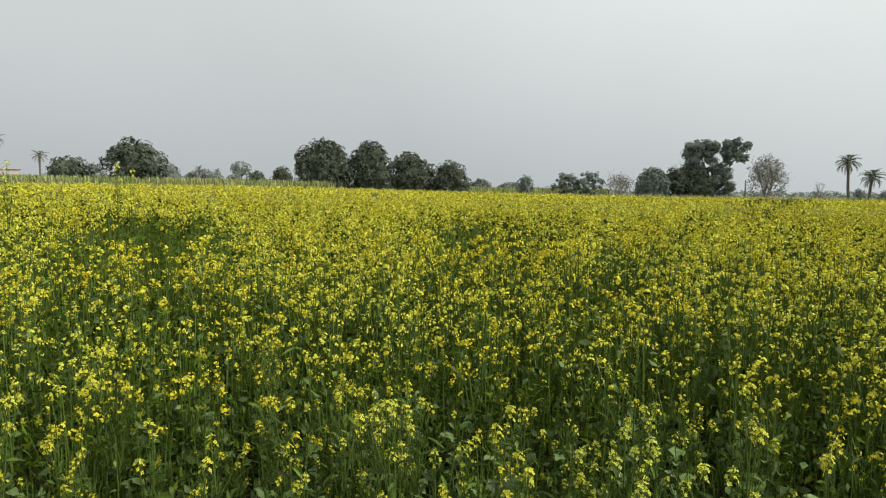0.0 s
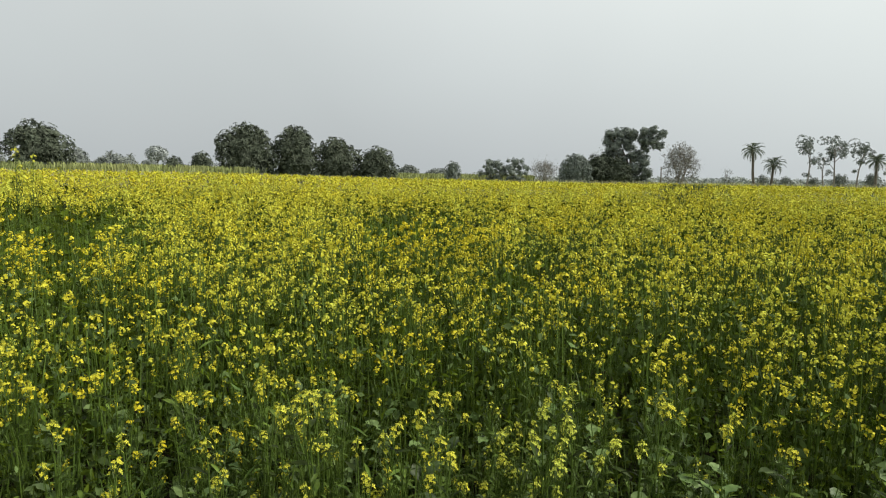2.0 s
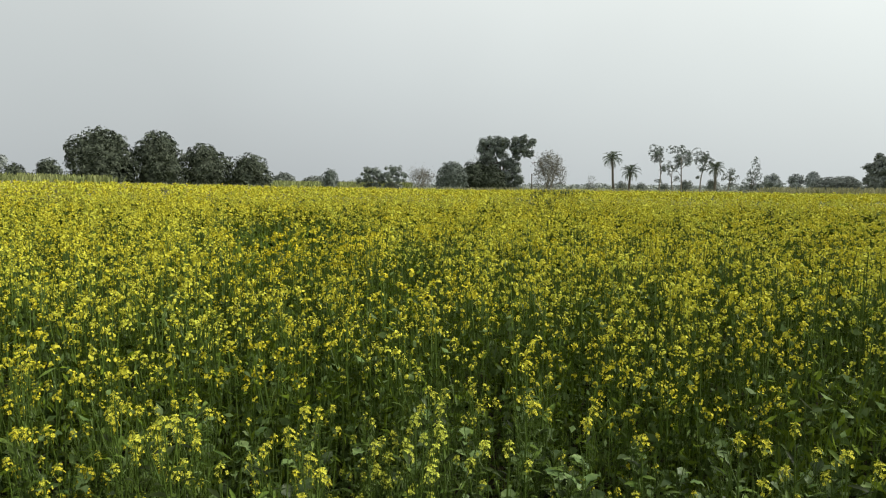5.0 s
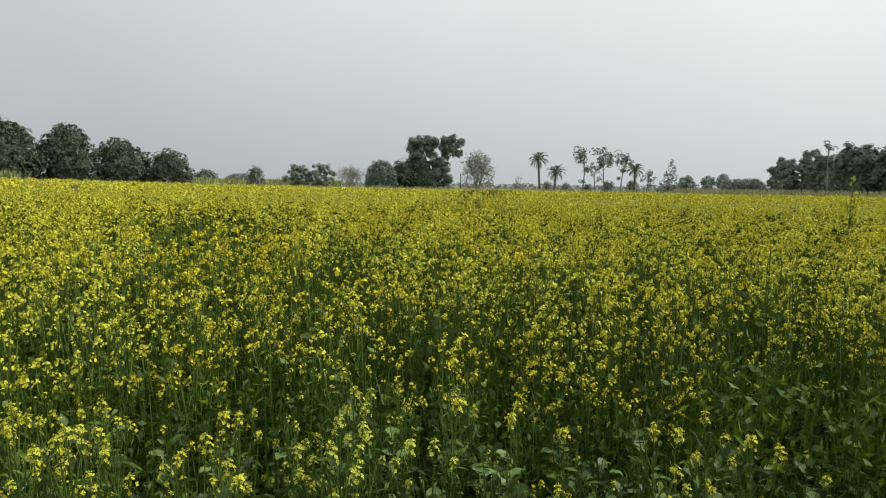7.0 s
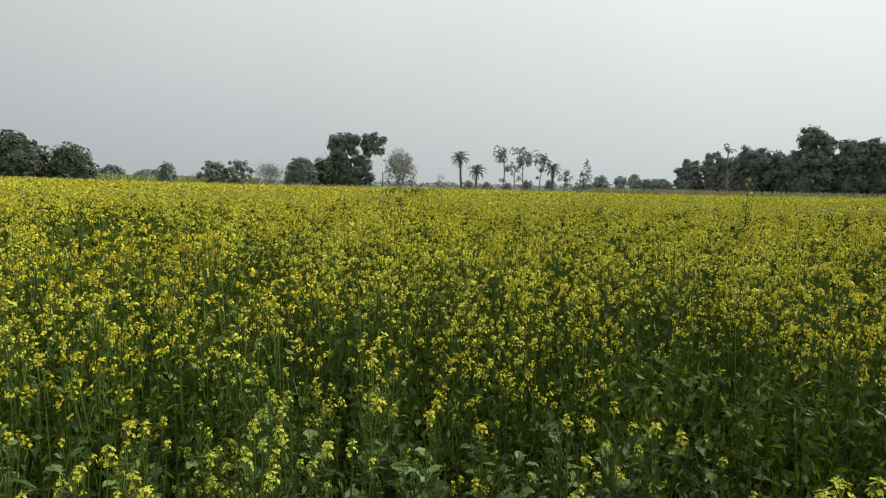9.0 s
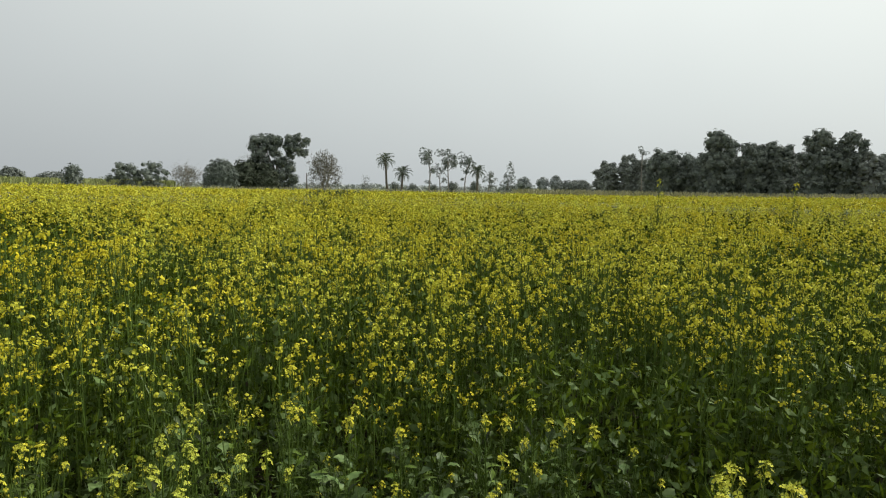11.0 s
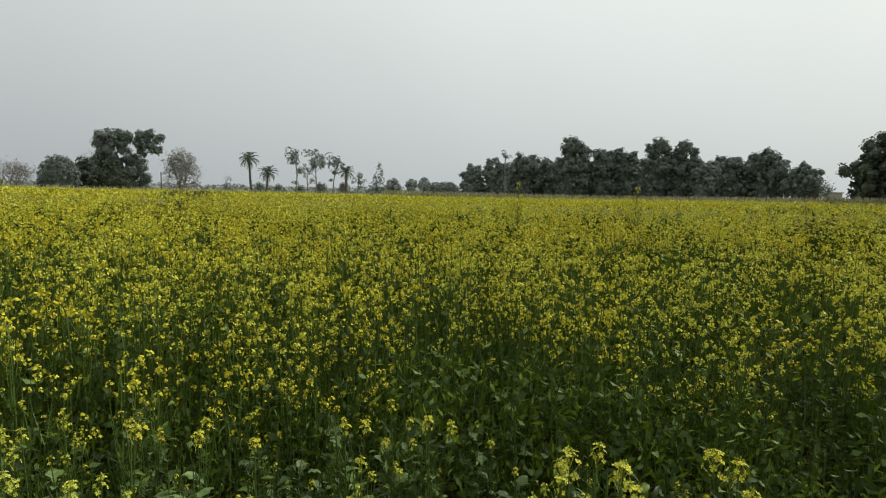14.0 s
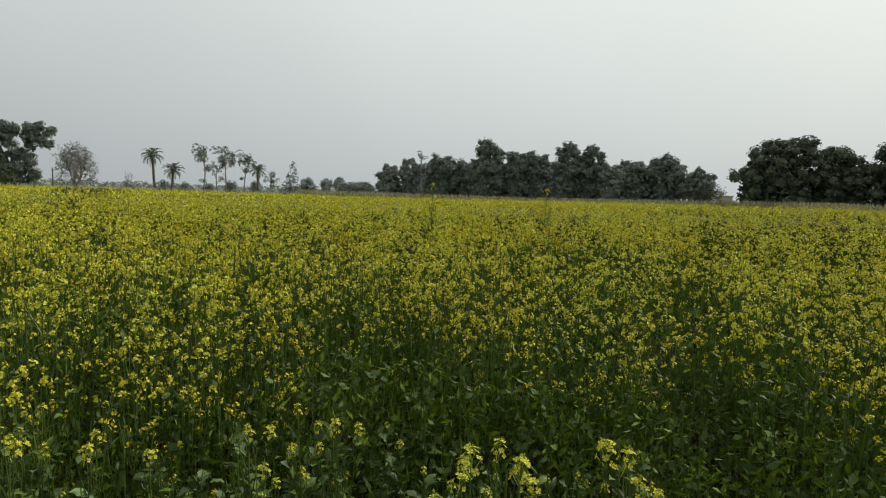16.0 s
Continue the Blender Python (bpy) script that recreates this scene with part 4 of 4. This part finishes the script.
twig_tree(-9.1, 94.6, 5.6, 7.1, "half-bare tree of fine brown twigs and withered leaves", 25, 6, 2500, DRYLEAF, PALEBARK, 0.09, 0.2, 0.11, 4, cloud=17)
twig_tree(-3.0, 95.0, 1.5, 3.3, "thin bare sapling leaning beside the field", 26, 4, 60, GREYHAZE, BARK, 0.035, 0.3, 0.14, 2, name="sapling")
# palms and slender trees
date_palm(0.0, 100.0, 7.3, 3.4, 27, "tall date palm with a slightly curved bare trunk", 28, 0.75)
date_palm(2.9, 100.0, 5.2, 3.2, 28, "shorter date palm with drooping fronds", 26, -0.45)
date_palm(14.8, 98.9, 5.6, 3.0, 29, "stout date palm among slender trees", 30, 0.1)
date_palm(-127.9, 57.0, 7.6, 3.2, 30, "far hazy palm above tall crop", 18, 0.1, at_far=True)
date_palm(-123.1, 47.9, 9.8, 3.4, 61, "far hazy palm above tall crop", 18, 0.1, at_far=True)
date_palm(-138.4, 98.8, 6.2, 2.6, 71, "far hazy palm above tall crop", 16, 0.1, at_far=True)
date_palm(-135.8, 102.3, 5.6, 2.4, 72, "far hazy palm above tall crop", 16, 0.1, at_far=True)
SPARSE = "slender tree with thin crooked trunk and sparse tufts"
lopped_tree(7.0, 99.8, 2.7, 7.5, 31, [(1.0, -0.2, 0.85), (0.9, -0.3, 0.7), (0.8, -0.15, 0.5), (0.68, 0.25, 0.5), (0.6, 0.1, 0.45), (0.35, 0.05, 0.4), (0.2, -0.05, 0.4)], HAZYGREEN, SPARSE, 0.3, SLIM)
lopped_tree(10.3, 101.5, 3.6, 7.5, 32, [(1.0, -0.2, 0.8), (0.93, 0.15, 0.9), (0.85, -0.28, 0.7), (0.8, 0.25, 0.7), (0.72, 0.0, 0.6), (0.6, -0.25, 0.35)], HAZYGREEN, SPARSE, 0.15, SLIM)
lopped_tree(9.3, 103.0, 1.6, 5.0, 33, [(1.0, 0.0, 0.45), (0.8, -0.3, 0.4), (0.6, 0.3, 0.35)], GREYHAZE, SPARSE, -0.1, SLIM)
lopped_tree(13.3, 103.1, 2.7, 6.8, 34, [(1.0, 0.1, 0.7), (0.9, -0.2, 0.7), (0.83, 0.25, 0.6), (0.7, 0.0, 0.5), (0.5, -0.2, 0.3)], HAZYGREEN, SPARSE, 0.5, SLIM)
lopped_tree(17.7, 104.5, 2.1, 4.4, 35, [(1.0, 0.0, 0.6), (0.8, -0.25, 0.55), (0.75, 0.25, 0.5), (0.5, 0.1, 0.35)], GREYHAZE, SPARSE, 0.1, SLIM)
cone = [((1.0 - i / 28) * 1.25 * math.cos(i * 2.4) + 0.5 * i / 25, (1.0 - i / 28) * 1.25 * math.sin(i * 2.4), 0.5 + 5.0 * i / 25, 0.72 - 0.018 * i) for i in range(26)]
broad_tree(18.6, 93.1, 2.9, 5.4, HAZYGREEN, "upright pointed tree narrowing to a thin top", 36, 0.2, 0.97, 0.24, 0.09, lobes=cone, bunches=20, core=False, limbs=20)
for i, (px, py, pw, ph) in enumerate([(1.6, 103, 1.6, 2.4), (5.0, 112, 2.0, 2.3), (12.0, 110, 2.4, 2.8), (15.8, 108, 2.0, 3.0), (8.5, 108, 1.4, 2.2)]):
    broad_tree(px, py, pw, ph, GREYHAZE, "small hazy bush between slender trees", 40 + i, 0.2, 0.6, 0.24, 0.05, name="shrub", category="shrub")
post = Soup()
post.tube([(0, 0, 0), (0.03, 0.02, 1.6), (0.0, 0.0, 3.2)], [0.10, 0.085, 0.07], 7)
post.tube([(0, 0, 3.2), (0, 0, 3.24)], [0.07, 0.02], 7)
pole = new("wooden_post", post.mesh("wooden_post", [BARK], True))
pole.matrix_basis = pose(-11.0, 89.3, float(ground_z(-11.0, 89.3)) - 0.02)
tagged(pole, "dark upright wooden post beside a half-bare tree", "post")
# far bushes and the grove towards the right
broad_tree(28.8, 127.0, 3.6, 4.2, FARHAZE, "hazy far tree on the horizon", 46, 0.6, 0.9, 0.35, lobes=knotted_crown(46, 3.6, 4.2, 0.6, 12), heart_share=0.0, bunches=10)
broad_tree(32.6, 126.0, 3.0, 4.1, FARHAZE, "hazy far tree on the horizon", 47, 0.6, 0.9, 0.35, lobes=knotted_crown(47, 3.0, 4.1, 0.6, 12), heart_share=0.0, bunches=10)
broad_tree(35.0, 125.0, 2.4, 4.6, FARHAZE, "hazy far tree on the horizon", 48, 1.8, 0.9, 0.35)
broad_tree(38.0, 119.1, 6.0, 3.8, GREYHAZE, "low hazy thicket at the end of a grove", 49, 0.1, 0.85, 0.34, name="thicket", category="shrub")
broad_tree(36.0, 121.0, 4.6, 3.6, GREYHAZE, "low hazy thicket at the end of a grove", 62, 0.1, 0.85, 0.34, name="thicket", category="shrub")
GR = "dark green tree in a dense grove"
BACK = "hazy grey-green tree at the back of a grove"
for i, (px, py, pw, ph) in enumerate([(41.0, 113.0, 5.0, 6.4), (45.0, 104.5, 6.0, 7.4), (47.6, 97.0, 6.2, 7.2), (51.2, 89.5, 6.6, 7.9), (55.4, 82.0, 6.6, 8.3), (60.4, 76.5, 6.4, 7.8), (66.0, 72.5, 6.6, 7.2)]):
    broad_tree(px, py, pw, ph, GREYHAZE, BACK, 80 + i, 0.2, 0.9, 0.34, group=GROVE, lobes=knotted_crown(80 + i, pw, ph, 0.5, 13), heart_share=0.8, bunches=9)
broad_tree(39.8, 108.0, 4.6, 7.0, GREYHAZE, "hazy grey-green tree at the grove's end", 50, 0.3, 0.97, 0.34, group=GROVE, lobes=knotted_crown(50, 4.6, 7.0, 0.6, 15), heart_share=0.82, bunches=10)
broad_tree(43.0, 106.5, 4.8, 8.3, GREYHAZE, "hazy grey-green tree at the grove's end", 63, 0.3, 0.97, 0.34, group=GROVE, lobes=knotted_crown(63, 4.8, 8.3, 0.6, 16), heart_share=0.82, bunches=10)
lopped_tree(41.2, 96.6, 1.4, 8.4, 51, [(1.0, 0.0, 0.5), (0.94, 0.1, 0.45)], GREYHAZE, "thin tree rising above the grove", 0.0, GROVE)
broad_tree(42.2, 90.7, 6.4, 8.4, HAZYGREEN, GR, 52, 0.2, 0.9, 0.34, group=GROVE, lobes=knotted_crown(52, 6.4, 8.4, 0.6, 15), heart_share=0.82, bunches=10)
broad_tree(46.1, 88.7, 5.9, 7.6, HAZYGREEN, GR, 53, 0.2, 0.9, 0.34, group=GROVE, lobes=knotted_crown(53, 5.9, 7.6, 0.6, 15), heart_share=0.82, bunches=10)
broad_tree(44.8, 80.3, 6.0, 10.2, HAZYGREEN, "tall rounded dark green tree in a grove", 54, 0.2, 0.9, 0.34, group=GROVE, lobes=knotted_crown(54, 6.0, 10.2, 0.6, 18), heart_share=0.82, bunches=10)
broad_tree(48.6, 78.2, 5.0, 8.6, HAZYGREEN, GR, 55, 0.2, 0.97, 0.34, group=GROVE, lobes=knotted_crown(55, 5.0, 8.6, 0.6, 15), heart_share=0.82, bunches=10)
broad_tree(51.0, 76.6, 4.6, 8.6, HAZYGREEN, GR, 64, 0.2, 0.97, 0.34, group=GROVE, lobes=knotted_crown(64, 4.6, 8.6, 0.6, 15), heart_share=0.82, bunches=10)
broad_tree(53.4, 72.4, 4.6, 9.8, HAZYGREEN, GR, 56, 0.2, 0.97, 0.34, group=GROVE, lobes=knotted_crown(56, 4.6, 9.8, 0.6, 17), heart_share=0.82, bunches=10)
broad_tree(56.0, 70.6, 4.8, 9.3, HAZYGREEN, GR, 65, 0.2, 0.97, 0.34, group=GROVE, lobes=knotted_crown(65, 4.8, 9.3, 0.6, 17), heart_share=0.82, bunches=10)
broad_tree(57.2, 67.5, 4.4, 6.8, GREYHAZE, "grey-green leafy tree at the grove's front", 57, 0.1, 0.9, 0.32, group=GROVE, lobes=knotted_crown(57, 4.4, 6.8, 0.6, 15), heart_share=0.82, bunches=10)
broad_tree(60.3, 66.8, 5.5, 7.4, HAZYGREEN, GR, 58, 0.2, 0.9, 0.34, group=GROVE, lobes=knotted_crown(58, 5.5, 7.4, 0.6, 15), heart_share=0.82, bunches=10)
broad_tree(63.5, 63.8, 6.4, 8.1, HAZYGREEN, GR, 59, 0.2, 0.9, 0.34, group=GROVE, lobes=knotted_crown(59, 6.4, 8.1, 0.6, 17), heart_share=0.82, bunches=10)
broad_tree(64.0, 58.6, 4.6, 6.0, HAZYGREEN, GR, 60, 0.2, 0.9, 0.32, group=GROVE, lobes=knotted_crown(60, 4.6, 6.0, 0.6, 13), heart_share=0.82, bunches=10)
twig_tree(62.9, 55.6, 3.0, 4.2, "small open leafy tree at the grove's edge", 66, 5, 900, HAZYGREEN, BARK, 0.06, 0.25, 0.24, 3, name="small_tree")
twig_tree(66.8, 57.4, 1.4, 4.0, "thin bare sapling between dark trees", 67, 4, 20, GREYHAZE, BARK, 0.035, 0.3, 0.1, 2, name="sapling")
broad_tree(57.7, 43.0, 8.0, 8.8, DENSE, "huge dark spreading tree with small gaps of sky", 68, 0.9, 0.85, 0.32, 0.3, bunches=14, heart_share=0.78,
           lobes=tiered_crown(68, [(0.9, 3.6, 0.2), (1.9, 3.6, 0.2), (2.9, 3.7, 0.1), (4.0, 4.0, 0.0), (4.8, 4.2, 0.0), (5.9, 3.6, 0.5), (6.8, 3.6, 0.6), (7.6, 2.9, 0.8)], 54))
broad_tree(62.4, 39.7, 6.2, 8.2, DENSE, "dark broad tree crowding its neighbour", 69, 0.6, 0.85, 0.32, 0.25, bunches=14, heart_share=0.82,
           lobes=tiered_crown(69, [(0.9, 3.0, 0), (1.9, 3.1, 0), (2.9, 3.2, 0.1), (4.0, 3.1, -0.2), (5.1, 2.8, 0), (6.1, 2.2, 0.1), (6.8, 1.3, -0.2)], 57))
broad_tree(65.2, 35.0, 8.0, 8.4, DENSE, "huge dark spreading tree behind the field", 70, 0.4, 0.85, 0.32, 0.3, bunches=14, heart_share=0.82,
           lobes=tiered_crown(70, [(0.9, 4.0, 0), (1.9, 4.1, 0), (3.0, 4.2, 0), (4.2, 4.1, -0.1), (5.4, 3.6, 0), (6.5, 2.8, -0.2), (7.2, 1.7, -0.4)], 62))


HUTWALL = material("brick_hut_wall", (0.42, 0.36, 0.33), (0.48, 0.42, 0.39), 0.9, 1.5, 0, 0.1, bump=0.01, fine=8)
HUTROOF = material("hut_roof", (0.33, 0.31, 0.28), (0.40, 0.38, 0.35), 0.85, 1.2, 0, 0.1, fine=6)
HUTDARK = material("hut_door", (0.07, 0.06, 0.05), (0.10, 0.08, 0.06), 0.8, 3, 0, 0.1, fine=15)


def field_hut(x, y, w, d, h, turn, label, plaster):
    """A small flat-roofed farm hut with a door and an overhanging slab."""
    root = thing("farm_hut", label, "hut", at=pose(x, y, float(ground_z(x, y)) - 0.02, 0, 0, turn))

    def block(name, cx, cy, cz, sx, sy, sz, mat):
        bm = bmesh.new()
        bmesh.ops.create_cube(bm, size=1.0)
        bmesh.ops.scale(bm, vec=(sx, sy, sz), verts=bm.verts)
        bmesh.ops.translate(bm, vec=(cx, cy, cz), verts=bm.verts)
        bmesh.ops.bevel(bm, geom=bm.edges[:], offset=0.02, segments=1, affect="EDGES")
        me = bpy.data.meshes.new(name)
        bm.to_mesh(me)
        bm.free()
        me.materials.append(mat)
        return part(name, me, root)

    block("wall", 0, 0, h / 2, w, d, h, plaster)
    block("roof", 0, 0, h + 0.08, w + 0.5, d + 0.5, 0.16, HUTROOF)
    block("door", w * 0.2, -d / 2 - 0.02, 0.95, 0.9, 0.06, 1.9, HUTDARK)
    block("window", -w * 0.25, -d / 2 - 0.02, h * 0.6, 0.6, 0.06, 0.6, HUTDARK)
    return root


field_hut(-129.9, 52.4, 3.6, 3.0, 3.5, 68, "far low brick hut with a flat roof", HUTWALL)
field_hut(114.4, 97.2, 3.0, 3.0, 3.0, -50, "far pale hut between groves", HUTROOF)

# ---- strips behind the field ----
def blades(rng, x, y, low, high, width, mat, name, label, category):
    """Upright blades and seed heads of grass or tall crop, joined."""
    n = len(x)
    z0 = ground_z(x, y)
    h = rng.uniform(low, high, n)
    a = rng.uniform(0, 6.28, n)
    lean = rng.normal(size=(n, 2)) * 0.18 * h[:, None]
    sd = np.stack([np.cos(a), np.sin(a), 0 * a], 1) * width * 0.5
    p = np.stack([x, y, z0 - 0.02], 1)
    v = np.empty((n, 4, 3))
    v[:, 0], v[:, 1] = p - sd * 0.6, p + sd * 0.6
    top = p + np.stack([lean[:, 0], lean[:, 1], h], 1)
    v[:, 2], v[:, 3] = top + sd, top - sd * 0.4 - (0, 0, 0.12)
    ob = new(name, quads_mesh(name, v, np.zeros(n, int), [mat]))
    return tagged(ob, label, category, kind="stuff")


def strip(rng, a0, a1, d0, d1, n):
    az, d = np.radians(rng.uniform(a0, a1, n)), rng.uniform(d0, d1, n)
    return d * np.sin(az), d * np.cos(az)


g = np.random.default_rng(77)
az = g.uniform(-76, 72, 12000)
d = field_edge(az) + g.uniform(-0.5, 5.0, len(az))
blades(g, d * np.sin(np.radians(az)), d * np.cos(np.radians(az)), 0.75, 1.35, 0.09, GRASS, "grass_strip", "pale dry grass along the field's far edge", "grass")
az = g.uniform(12, 72, 11000)
d = field_edge(az) + g.uniform(-0.5, 2.5, len(az))
blades(g, d * np.sin(np.radians(az)), d * np.cos(np.radians(az)), 1.1, 1.75, 0.08, GRASS, "grass_strip", "pale seeding grass between the field and a grove", "grass")
x, y = strip(g, -76, -43, 66, 92, 12000)
blades(g, x, y, 1.5, 2.0, 0.16, CANE, "tall_crop", "tall pale green crop behind the mustard", "crop")
x, y = strip(g, -34, -18, 92, 112, 5000)
blades(g, x, y, 1.3, 2.0, 0.16, CANE, "tall_crop", "tall pale green crop behind the mustard", "crop")
x, y = strip(g, -6.5, -2.5, 40, 52, 900)
blades(g, x, y, 0.95, 1.3, 0.05, WEED, "weed_patch", "dark green weeds standing in the mustard", "weeds")


def far_woods():
    """A low line of trees on the horizon, their haze painted into the leaf colour."""
    r = np.random.default_rng(88)
    out = []
    for i in range(240):
        a, dd = radians(-80 + 156 * i / 240 + r.uniform(-0.4, 0.4)), r.uniform(270, 340)
        w, h = r.uniform(6, 14), r.uniform(2.4, 4.6) * (1.0 + 0.25 * math.sin(i * 0.37))
        lob = lobes_of(r, w, h, 0.2, 0.9, 2.0)
        v = foliage(r, lob[::2][:8], 1.2, 1.1, bunch=6)
        out.append(v + (dd * math.sin(a), dd * math.cos(a), float(ground_z(dd * math.sin(a), dd * math.cos(a))) - 0.05))
    v = np.concatenate(out)
    ob = new("far_woods", quads_mesh("far_woods", v, np.zeros(len(v), int), [FARHAZE]))
    tagged(ob, "low hazy line of far trees on the horizon", "woods", kind="stuff")


far_woods()
